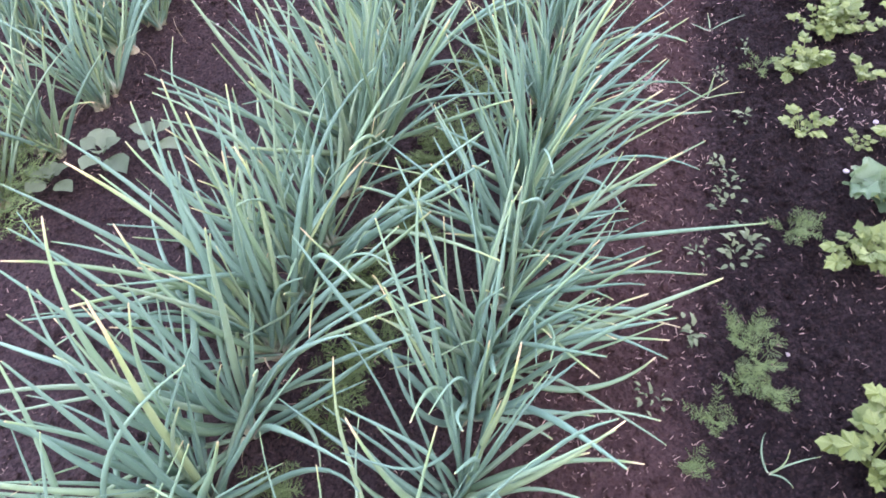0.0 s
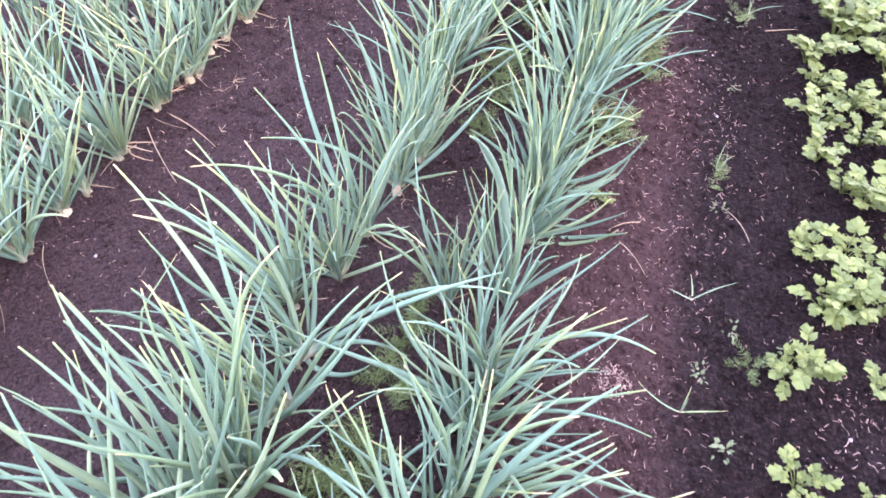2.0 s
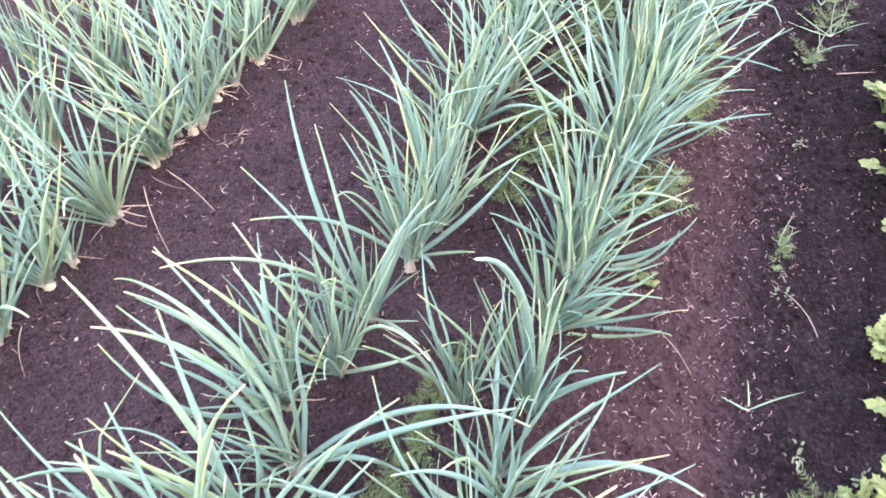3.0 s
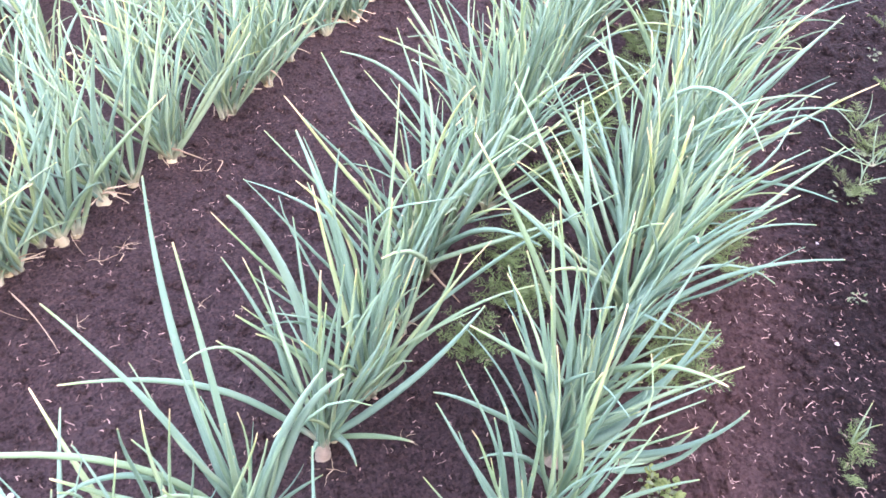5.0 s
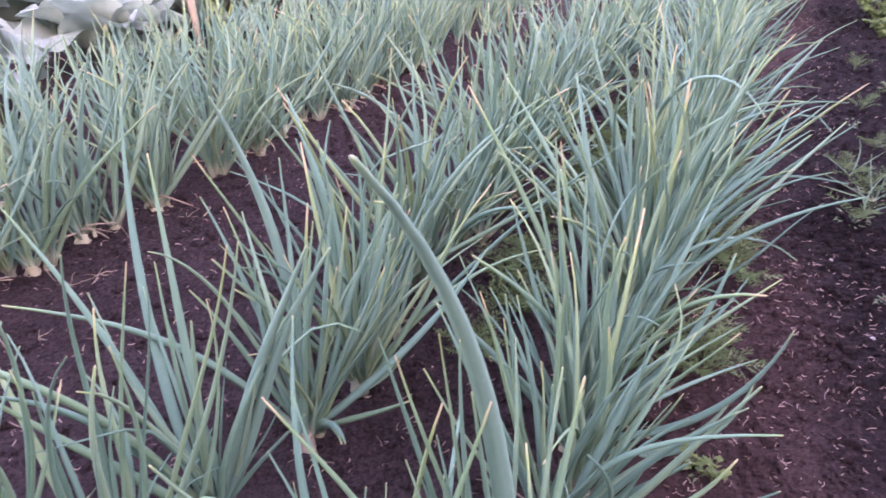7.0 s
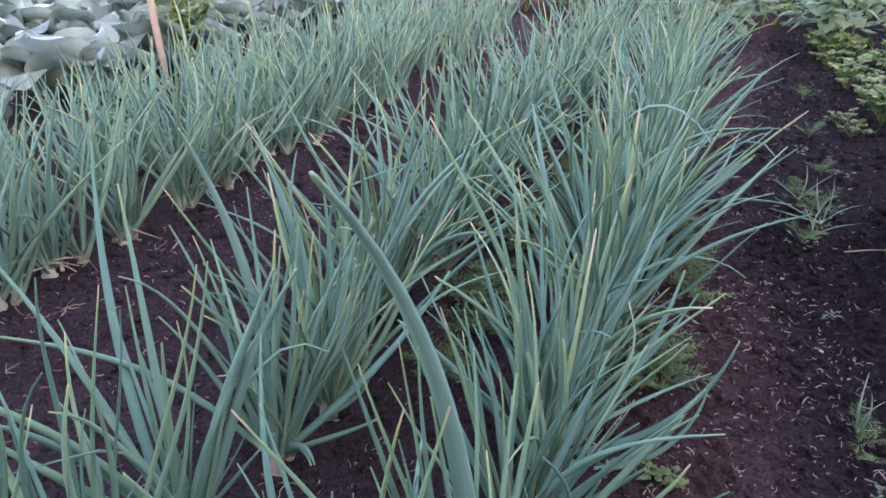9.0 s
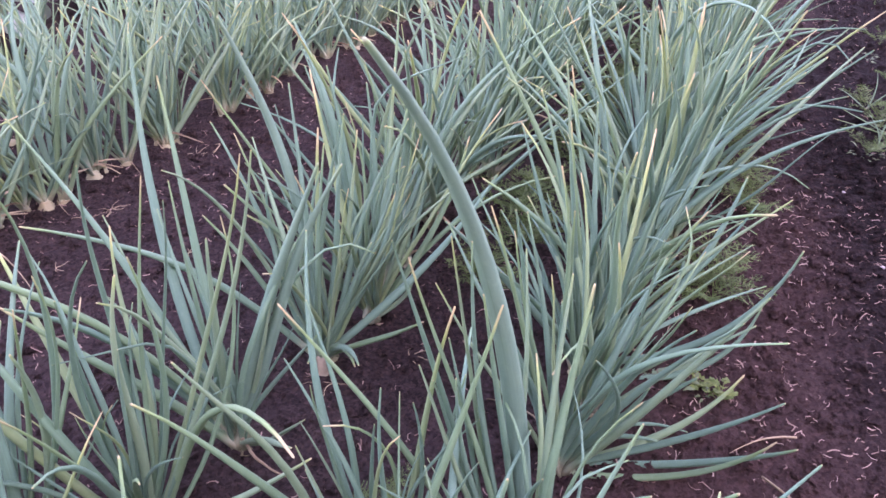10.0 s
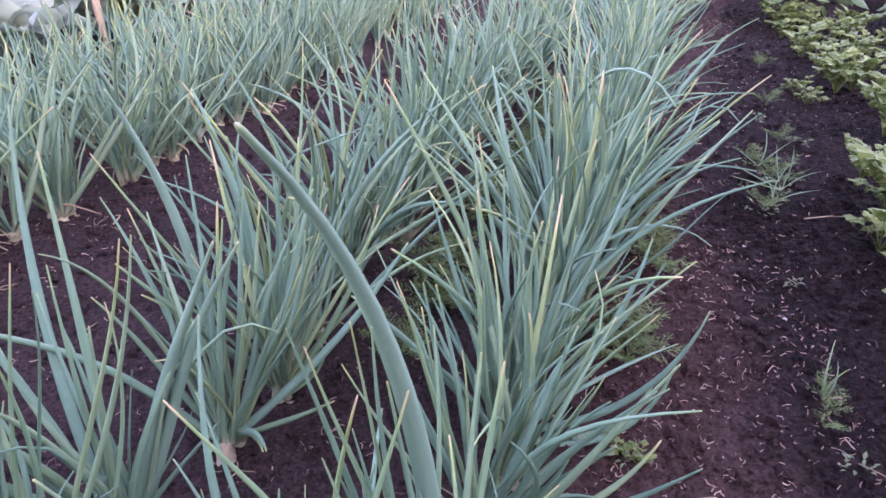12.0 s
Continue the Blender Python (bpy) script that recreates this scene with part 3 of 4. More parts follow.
chosen_onion(-0.290, 0.818, [
    (-165, 21, 15, 39, 0.420, 11.0),
    (-165, 7, 3, 37, 0.295, 11.4),
    (27, 40, 11, -1, 0.481, 10.8),
    (-169, 7, 4, 27, 0.378, 10.9),
    (23, 68, 10, -19, 0.274, 11.6),
    (-164, 21, 14, 42, 0.321, 11.9),
], 31, 64, "dense onion clump with arching leaves over bare soil", 0.95, (-0.08, 0.02), 0.42, 4, 0.9)
chosen_onion(-0.306, 0.943, [
    (-162, 34, -7, 45, 0.462, 11.9),
    (-163, 25, -6, 36, 0.449, 11.9),
    (-164, 21, 14, 40, 0.431, 11.7),
    (-161, 47, 12, 39, 0.409, 11.5),
    (23, 59, 11, -25, 0.226, 11.2),
], 31, 65, "dense onion clump with arching leaves over bare soil", 0.95, (-0.08, 0.02), 0.42, 4, 0.9)
chosen_onion(-0.321, 1.066, [
    (150, 31, 9, -15, 0.455, 11.0),
    (153, 26, 9, -19, 0.434, 10.6),
    (157, 23, 10, -7, 0.423, 10.2),
    (142, 26, 7, -27, 0.434, 10.9),
    (168, 25, 10, -9, 0.434, 10.9),
    (178, 20, 13, 25, 0.448, 11.9),
    (-165, 10, 6, -27, 0.455, 9.9),
    (-168, 30, 8, -23, 0.348, 11.4),
], 34, 66, "dense onion clump with arching leaves over bare soil", 0.95, (-0.08, 0.02), 0.42, 4, 0.9)
chosen_onion(-0.336, 1.172, [
    (155, 20, 7, -24, 0.410, 10.8),
    (-174, 15, -15, -42, 0.468, 10.1),
    (134, 24, 10, -8, 0.419, 10.1),
    (-168, 3, 10, 10, 0.421, 10.4),
    (25, 32, 11, -11, 0.402, 10.9),
    (-167, 24, 11, 1, 0.281, 11.3),
    (-157, -2, 8, 12, 0.442, 11.3),
    (54, 33, 10, 10, 0.443, 11.9),
], 34, 67, "dense onion clump with arching leaves over bare soil", 0.95, (-0.08, 0.02), 0.42, 4, 0.9)
chosen_onion(-0.350, 1.294, [
    (161, 35, 10, -9, 0.483, 11.5),
    (135, 24, 10, -1, 0.422, 11.9),
    (-165, 16, 3, 40, 0.408, 10.6),
    (25, 29, 12, -21, 0.457, 11.0),
], 29, 68, "dense onion clump with arching leaves over bare soil", 0.85, (-0.14, -0.04), 0.32, 4, 0.9)
chosen_onion(-0.371, 1.410, [
    (-167, 37, 8, -31, 0.397, 11.4),
    (-171, 18, 6, -27, 0.451, 10.8),
    (23, 51, 10, 5, 0.433, 11.9),
    (22, 60, 7, 32, 0.432, 10.9),
    (20, 83, 19, 26, 0.199, 11.3),
    (15, 79, -10, -44, 0.136, 10.9),
    (-169, 28, 9, -18, 0.306, 11.0),
], 20, 69, "dense onion clump with arching leaves over bare soil", 0.7, (-0.22, -0.02), 0.27, 4, 0.9)
chosen_onion(0.074, 0.609, [
    (25, 38, 12, -22, 0.329, 10.5),
    (23, 67, 9, 18, 0.275, 10.1),
    (-164, 25, 14, 37, 0.314, 11.3),
    (-166, 24, 12, 16, 0.234, 10.6),
    (-163, 33, 13, 30, 0.219, 10.4),
    (-161, 50, -7, 45, 0.194, 10.5),
    (24, 49, 10, 0, 0.228, 11.0),
], 29, 70, "dense onion clump spilling over the reddish soil", 0.92, (0.08, 0.02), 0.37, 4, 0.9)
chosen_onion(0.057, 0.733, [
    (18, 83, 10, 4, 0.183, 10.5),
    (25, 38, 11, -19, 0.231, 11.2),
    (0, 78, 17, 16, 0.124, 10.1),
    (-165, 18, 14, 35, 0.386, 10.2),
    (-163, 26, -6, 42, 0.264, 10.8),
    (174, 19, 14, 26, 0.445, 10.2),
    (23, 3, 0, -17, 0.236, 10.8),
], 29, 71, "dense onion clump spilling over the reddish soil", 0.92, (0.08, 0.02), 0.37, 4, 0.9)
chosen_onion(0.047, 0.831, [
    (22, 77, 9, 10, 0.280, 11.0),
    (23, 67, 9, 28, 0.295, 10.6),
    (23, 58, 10, -9, 0.300, 10.6),
    (22, 83, -10, -41, 0.283, 11.8),
    (-165, 30, 11, -1, 0.219, 10.5),
    (-150, 74, -10, -45, 0.110, 10.7),
    (-162, 36, -7, 45, 0.158, 10.9),
    (-154, -2, -12, 37, 0.442, 10.8),
], 29, 72, "dense onion clump spilling over the reddish soil", 0.92, (0.08, 0.02), 0.37, 4, 0.9)
chosen_onion(0.029, 0.954, [
    (23, 68, 10, -10, 0.272, 11.7),
    (24, 42, 11, -27, 0.219, 10.9),
    (15, 84, 15, 24, 0.186, 10.7),
    (-167, 22, 12, 9, 0.342, 10.6),
    (-170, 12, -8, 10, 0.295, 11.3),
    (8, 82, 10, -9, 0.172, 11.0),
], 29, 73, "dense onion clump spilling over the reddish soil", 0.92, (0.08, 0.02), 0.37, 4, 0.9)
chosen_onion(0.011, 1.076, [
    (23, 57, 8, 24, 0.276, 11.6),
    (22, 68, 9, 14, 0.205, 11.3),
    (23, 41, 8, 40, 0.291, 11.2),
    (-164, 25, 13, 30, 0.367, 11.3),
    (-160, 3, -7, 40, 0.340, 10.6),
    (-164, 21, 3, 23, 0.268, 11.4),
], 32, 74, "dense onion clump spilling over the reddish soil", 0.92, (0.08, 0.02), 0.37, 4, 0.9)
chosen_onion(-0.006, 1.181, [
    (147, 17, 12, 5, 0.406, 11.3),
    (163, 8, 14, 17, 0.424, 10.9),
    (-169, 12, 14, 24, 0.424, 10.4),
    (-167, 21, 12, 8, 0.404, 10.4),
    (159, 15, 13, 11, 0.411, 10.0),
    (23, 45, 11, -34, 0.259, 11.9),
    (4, 85, 37, 46, 0.215, 11.3),
    (24, 39, 10, 2, 0.323, 11.4),
    (-162, 38, -8, 27, 0.273, 11.4),
], 32, 75, "dense onion clump spilling over the reddish soil", 0.92, (0.08, 0.02), 0.37, 4, 0.9)
chosen_onion(-0.023, 1.301, [
    (25, 21, 10, -4, 0.369, 10.2),
    (23, 29, 8, 17, 0.319, 10.5),
    (23, 36, 10, -6, 0.315, 11.5),
    (22, 41, 10, -19, 0.306, 10.2),
    (21, 60, 9, -8, 0.282, 11.0),
    (-170, 12, 10, -2, 0.382, 10.9),
    (-169, 10, 11, 9, 0.401, 10.2),
    (-162, 4, 1, 33, 0.291, 10.1),
    (24, 5, 2, -30, 0.434, 10.5),
], 25, 76, "dense onion clump spilling over the reddish soil", 0.85, (0.05, -0.08), 0.28, 4, 0.9)
chosen_onion(-0.043, 1.416, [
    (26, 23, 11, -12, 0.365, 11.9),
    (22, 35, 8, 44, 0.273, 10.5),
    (-167, 17, 3, 26, 0.204, 11.2),
    (-166, 20, 4, 36, 0.238, 10.4),
    (-173, 7, 0, 0, 0.280, 10.7),
], 43, 77, "dense onion clump spilling over the reddish soil", 1.1, (0.05, -0.03), 0.31, 4, 0.9)
chosen_onion(-0.064, 1.521, [
    (19, 70, 21, 31, 0.307, 13.5),
    (19, 68, 10, -21, 0.110, 11.9),
    (-163, 42, 1, 36, 0.203, 12.7),
], 36, 378, "dense onion clump spilling over the reddish soil", 1.1, (0.05, 0.02), 0.29, 4, 0.9)


def row(x0, y0, y1, step, skip=(9, 9), seed=1, **kw):
    r = random.Random(seed)
    y = y0
    while y < y1:
        if not skip[0] < y < skip[1]:
            more = dict(kw)
            onion(x0 + bend(y) + r.uniform(-0.022, 0.022), y + r.uniform(-0.02, 0.02), r, **more)
        y += step


row(-0.35, 0.22, 0.42, 0.120, seed=3, leaves=26, fan=0.95, lean=(-0.10, 0.02), tall=0.42, bulbs=3)
row(-0.35, 2.06, 3.4, 0.115, seed=4, leaves=29, wide=0.25, light=0.25, fan=0.74, lean=(0.03, 0.05), tall=0.36, bulbs=4, loose=1.3)
row(-0.03, 0.30, 0.52, 0.120, seed=5, leaves=22, fan=0.95, lean=(0.10, 0.02), tall=0.38, bulbs=3)
row(-0.035, 2.22, 3.4, 0.115, seed=6, leaves=30, wide=0.25, light=0.35, fan=0.70, lean=(0.06, 0.05), tall=0.36, bulbs=4, loose=1.4)
row(-0.965, 0.82, 3.4, 0.1425, seed=7, leaves=37, wide=0.7, loose=1.1, fan=0.70, lean=(-0.08, 0.05), tall=0.31, light=0.8, dry=5, bulbs=3, proud=0.004)
row(-0.35, 3.45, 4.85, 0.125, seed=14, leaves=24, wide=0.2, light=0.25, fan=0.75, lean=(0.03, 0.03), tall=0.36, dry=0, single=False, loose=1.4)
row(-0.04, 3.45, 4.85, 0.125, seed=16, leaves=25, wide=0.2, light=0.25, fan=0.78, lean=(0.07, 0.02), tall=0.36, dry=0, single=False, loose=1.4)
row(-0.965, 3.45, 5.0, 0.14, seed=17, leaves=22, wide=0.6, fan=0.52, lean=(-0.07, 0.06), tall=0.31, light=0.8, dry=0, single=False, loose=1.6)
row(-1.20, 0.80, 5.0, 0.14, seed=8, leaves=26, wide=0.7, fan=0.56, lean=(-0.05, 0.05), tall=0.31, light=0.8, dry=0, single=False, loose=1.7)
row(-1.46, 1.5, 5.0, 0.15, seed=9, leaves=20, wide=0.6, fan=0.55, lean=(0, 0.05), tall=0.30, light=0.7, dry=0, single=False, loose=1.6)


# ---- feathery seedlings between the rows ----
def frond_mesh(r, length=0.1):
    """A thin stalk with paired, divided leaflets."""
    verts, faces = [], []

    def strip(a, b, w):
        d = (b - a).normalized()
        side = d.cross(Vector((0, 0, 1)))
        side = side.normalized() if side.length > 1e-4 else Vector((1, 0, 0))
        up = side.cross(d)
        n = len(verts)
        verts.extend([a + side * w, a - side * w * 0.5 + up * w * 0.8, a - side * w * 0.5 - up * w * 0.8, b])
        faces.extend([(n, n + 1, n + 3), (n + 1, n + 2, n + 3), (n + 2, n, n + 3)])

    bow, p, last = r.uniform(0.6, 1.3), Vector((0, 0, 0)), None
    steps = 9
    for k in range(steps):
        s = k / steps
        a = 0.25 + bow * s
        q = p + Vector((math.sin(a), 0, math.cos(a))) * length / steps
        strip(p, q + (q - p) * 0.3, 0.0008)
        if k > 2:
            for sign in (-1, 1):
                reach = 0.034 * (1 - 0.75 * (s - 0.3)) * r.uniform(0.7, 1.1)
                d = ((q - p).normalized() * 0.6 + Vector((0, sign, 0)) + Vector((0, 0, r.uniform(-0.1, 0.3)))).normalized()
                d = (d + Vector((r.uniform(-0.35, 0.35), r.uniform(-0.2, 0.2), r.uniform(-0.35, 0.35)))).normalized()
                tip = p + d * reach
                strip(p, tip, 0.0007)
                for j in range(1, 6):
                    m = p.lerp(tip, j / 5.6)
                    for sg in (-1, 1):
                        e = (d * r.uniform(0.6, 1.3) + sg * Vector((r.uniform(0.4, 1.1), -0.4 * sign + r.uniform(-0.4, 0.4), r.uniform(-0.6, 0.7)))).normalized()
                        strip(m, m + e * reach * 0.46 * r.uniform(0.6, 1.2) * (1.1 - j * 0.13), 0.0007)
        p = q
    return mesh_from("frond", verts, faces, FEATHER, None, False)


FRONDS = [frond_mesh(R, R.uniform(0.08, 0.12)) for _ in range(7)]


def feathery(x, y, r, size=1.0, count=8, label="small feathery green carrot seedling in dark soil"):
    thing = new("carrot_seedling")
    thing.matrix_basis = pose(x, y, float(ground_height(x, y)))
    tagged(thing, label, "carrot plant", "feathery seedlings")
    for k in range(count):
        m = Matrix.Rotation(r.uniform(0, 6.28), 4, "Z") @ Matrix.Rotation(r.uniform(-0.1, 0.6), 4, "Y") @ Matrix.Scale(size * r.uniform(0.7, 1.15), 4)
        child("frond", r.choice(FRONDS), thing, m)
    return thing


r = random.Random(31)
y = 0.5
while y < 3.6:
    if not 1.50 < y < 2.04:
        feathery(-0.215 + bend(y) + r.uniform(-0.03, 0.03), y, r, r.uniform(0.6, 0.95), 20)
    y += r.uniform(0.07, 0.16)
for x, y, size in ((-0.035, 2.19, 0.8), (-0.05, 2.24, 0.75), (-0.24, 1.706, 0.45), (-0.235, 1.60, 0.6), (-0.225, 1.52, 0.6), (-0.03, 2.47, 0.85), (-0.07, 2.56, 0.8), (-0.10, 2.72, 0.85), (-0.12, 2.9, 0.8),
                   (0.203, 2.175, 0.45), (0.206, 2.20, 0.42), (0.198, 2.15, 0.36), (0.35, 1.733, 0.45), (0.465, 1.285, 0.55), (0.48, 1.295, 0.5),
                   (0.415, 1.02, 0.6), (0.446, 0.985, 0.65), (0.478, 0.948, 0.55), (0.43, 1.05, 0.5), (0.40, 0.86, 0.5), (0.37, 0.78, 0.45), (0.42, 0.93, 0.5),
                   (0.13, 2.80, 0.6), (0.15, 2.96, 0.7), (0.12, 3.07, 0.6), (0.168, 3.27, 0.55), (0.14, 3.65, 0.6), (0.12, 4.2, 0.7)):
    feathery(x, y, r, size, 5 if 0.19 < x < 0.21 else 10 if x > 0.1 else 17)


# ---- weeds on the bare strip ----
def oval_leaf_mesh(r, length, width, mat, wave=0.1, cols=6, rows_=3, name="leaf", stalk=False):
    """A broad blade with a sunken midrib and an uneven, wavy edge."""
    verts, faces = [], []
    ph = r.uniform(0, 6)
    for i in range(cols + 1):
        s = i / cols
        half = width * (math.sin(math.pi * min(1, s * 0.93 + 0.05)) ** 0.7) * (1 + wave * math.sin(ph + 9 * s))
        if stalk:
            half *= 0.10 + 0.90 * min(1.0, max(0.0, (s - 0.18) / 0.22))
        for j in range(-rows_, rows_ + 1):
            t = j / rows_
            bulge = abs(t) * 0.18 * width + wave * width * math.sin(ph + 11 * s + 3 * t) * abs(t)
            verts.append((s * length, t * half, bulge + 0.16 * length * math.sin(2.6 * s) - 0.22 * length * s * s))
    w = 2 * rows_ + 1
    for i in range(cols):
        for j in range(w - 1):
            a = i * w + j
            faces.append((a, a + 1, a + w + 1, a + w))
    return mesh_from(name, verts, faces, mat)


WEED_LEAVES = [oval_leaf_mesh(R, R.uniform(0.009, 0.017), R.uniform(0.0024, 0.0048), WEED, 0.15, 4, 1) for _ in range(5)]


def weed(x, y, r, size=1.0, count=14):
    thing = new("weed")
    thing.matrix_basis = pose(x, y, float(ground_height(x, y)))
    tagged(thing, "small grey-green weed sprawling on dark soil", "weed", "weeds on the soil")
    for k in range(count):
        d, a = r.uniform(0, 0.03) * size, r.uniform(0, 6.28)
        m = pose(d * math.cos(a), d * math.sin(a), 0.003 + r.uniform(0, 0.022) * size, r.uniform(-20, 20), r.uniform(-50, 10), math.degrees(a) + r.uniform(-50, 50)) @ Matrix.Scale(size * r.uniform(0.7, 1.3), 4)
        child("leaf", r.choice(WEED_LEAVES), thing, m)
    return thing


for x, y, size in ((0.323, 1.392, 0.9), (0.335, 1.35, 0.9), (0.347, 1.308, 0.9), (0.395, 1.226, 1.1), (0.381, 1.187, 1.0), (0.336, 1.0, 1.1), (0.342, 1.551, 0.8), (0.304, 1.785, 0.7), (0.274, 1.679, 0.6),
                   (0.226, 2.085, 0.5), (0.174, 2.5, 0.5), (0.127, 2.775, 0.8), (0.16, 2.93, 0.9), (0.21, 3.25, 0.8), (0.12, 3.45, 0.8), (-0.01, 2.0, 0.7), (0.40, 1.794, 0.6), (0.315, 1.17, 0.7), (0.30, 0.86, 0.8)):
    weed(x, y, r, size, 16)


def sprout(x, y, leaves, turn):
    """A thin self-sown onion sprout with a few splayed blades."""
    rr = random.Random(int(x * 1000 + y * 77))
    thing = new("onion_sprout")
    thing.matrix_basis = pose(x, y, float(ground_height(x, y)), 0, 0, turn)
    tagged(thing, "thin pale self-sown onion sprout with splayed blades", "onion sprout", "sprouts on the bare soil")
    for az, tilt, bow, length in leaves:
        child("leaf", arc_leaf_mesh(rr, tilt, bow, length * rr.uniform(0.75, 1.05), 2.9, ONION_LIGHT, rr.uniform(-25, 25)), thing, pose(0, 0, 0, 0, 0, az))


sprout(0.489, 0.812, ((20, 55, 10, 0.085), (110, 45, -10, 0.08), (65, 20, 5, 0.06), (-30, 80, 30, 0.04)), 10)
sprout(0.262, 1.595, ((10, 75, 10, 0.08), (160, 75, 5, 0.085), (80, 30, 30, 0.07), (70, 10, 5, 0.05)), 10)
sprout(0.227, 1.836, ((30, 75, 10, 0.09), (170, 80, 5, 0.06), (100, 75, 0, 0.05)), 10)
sprout(0.200, 2.205, ((100, 12, 60, 0.10), (70, 5, 5, 0.07), (30, 30, 10, 0.05)), 0)
sprout(0.166, 2.93, ((170, 70, 5, 0.12), (190, 78, 5, 0.14), (110, 40, 5, 0.10), (80, 20, 5, 0.11), (20, 60, 20, 0.10)), 0)
sprout(0.15, 2.85, ((60, 35, 15, 0.10), (130, 45, 5, 0.09), (10, 65, 10, 0.09)), 0)
sprout(0.120, 3.05, ((90, 25, 10, 0.10), (180, 60, 5, 0.08), (30, 50, 10, 0.09)), 0)


def fallen_leaf(x, y, turn, length, curl, label):
    rr = random.Random(int(x * 991 + y * 313))
    pts, a, p = [], 0.0, Vector((0, 0, 0))
    for k in range(12):
        pts.append((p.x, p.y, 0.003 + 0.006 * math.sin(math.pi * k / 11)))
        a += curl / 12 + (0.5 if k == 7 and curl > 1 else 0)
        p = p + Vector((math.cos(a), math.sin(a), 0)) * length / 12
    v, f, uv = tube(pts, [(0.0034 if length > 0.15 else 0.0018) * (1 - 0.06 * k) for k in range(12)], 5, 0.4, (0, 0, 1))
    ob = new("fallen_leaf", mesh_from("fallen_leaf", v, f, DRY, uv))
    ob.matrix_basis = pose(x, y, float(ground_height(x, y)) + 0.002, 0, 0, turn)
    tagged(ob, label, "dry leaf", "dry leaves on the soil")


for x, y, turn, length, curl in ((0.086, 1.976, 215, 0.085, 0.3), (0.062, 1.907, -35, 0.10, -0.2), (0.203, 2.778, 10, 0.10, 0.7), (-1.009, 1.766, -39, 0.22, 0.2), (-0.997, 1.824, -9, 0.19, -0.2), (-1.013, 1.797, -24, 0.10, 0.9), (-0.994, 1.71, -105, 0.12, 0.4), (-1.026, 1.966, -34, 0.06, 0.4), (-0.999, 1.56, -37, 0.05, 0.3),
                                 (-1.056, 2.141, -43, 0.09, 0.5), (-1.02, 1.60, -60, 0.10, 0.5), (-0.96, 1.40, -50, 0.12, 0.4), (-0.95, 1.27, -20, 0.10, -0.5), (0.30, 2.03, 120, 0.12, 0.6), (-0.90, 1.95, 80, 0.04, 1.2), (-0.95, 2.24, 80, 0.05, 1.4)):
    fallen_leaf(x, y, turn, length, curl, "dry curled straw-coloured onion leaf lying on soil")


# ---- dried rootlets on the soil ----
def rootlet(x, y, turn, size):
    """A dry rootlet with three forked branches."""
    rr = random.Random(int(x * 700 + y * 1300))
    thing = new("dry_rootlet")
    thing.matrix_basis = pose(x, y, float(ground_height(x, y)) + 0.002, 0, 0, turn)
    tagged(thing, "pale dry forked rootlet lying on dark soil", "rootlet", "rootlets on the soil")
    for az, reach in ((0, 1.0), (55, 0.8), (-60, 0.7), (170, 0.6)):
        pts, p, a = [], Vector((0, 0, 0.001)), radians(az)
        for k in range(6):
            pts.append(p.copy())
            a += rr.uniform(-0.5, 0.5)
            p = p + Vector((math.cos(a), math.sin(a), rr.uniform(-0.1, 0.45))) * size * reach / 6
            p.z = max(p.z, 0.001)
        v, f, uv = tube(pts, [0.0007 - 0.00008 * k for k in range(6)], 4, 0.8)
        child("branch", mesh_from("branch", v, f, DRY, uv), thing, pose(0, 0, 0))


for x, y, turn, size in ((-0.935, 1.998, 20, 0.035), (-0.988, 2.233, 70, 0.035), (-0.858, 1.835, 0, 0.030), (-0.379, 1.826, 200, 0.040), (-0.728, 1.956, 100, 0.030), (-0.935, 1.944, 40, 0.040), (-0.328, 1.910, 0, 0.030), (-0.934, 1.991, 30, 0.035)):
    rootlet(x, y, turn, size)

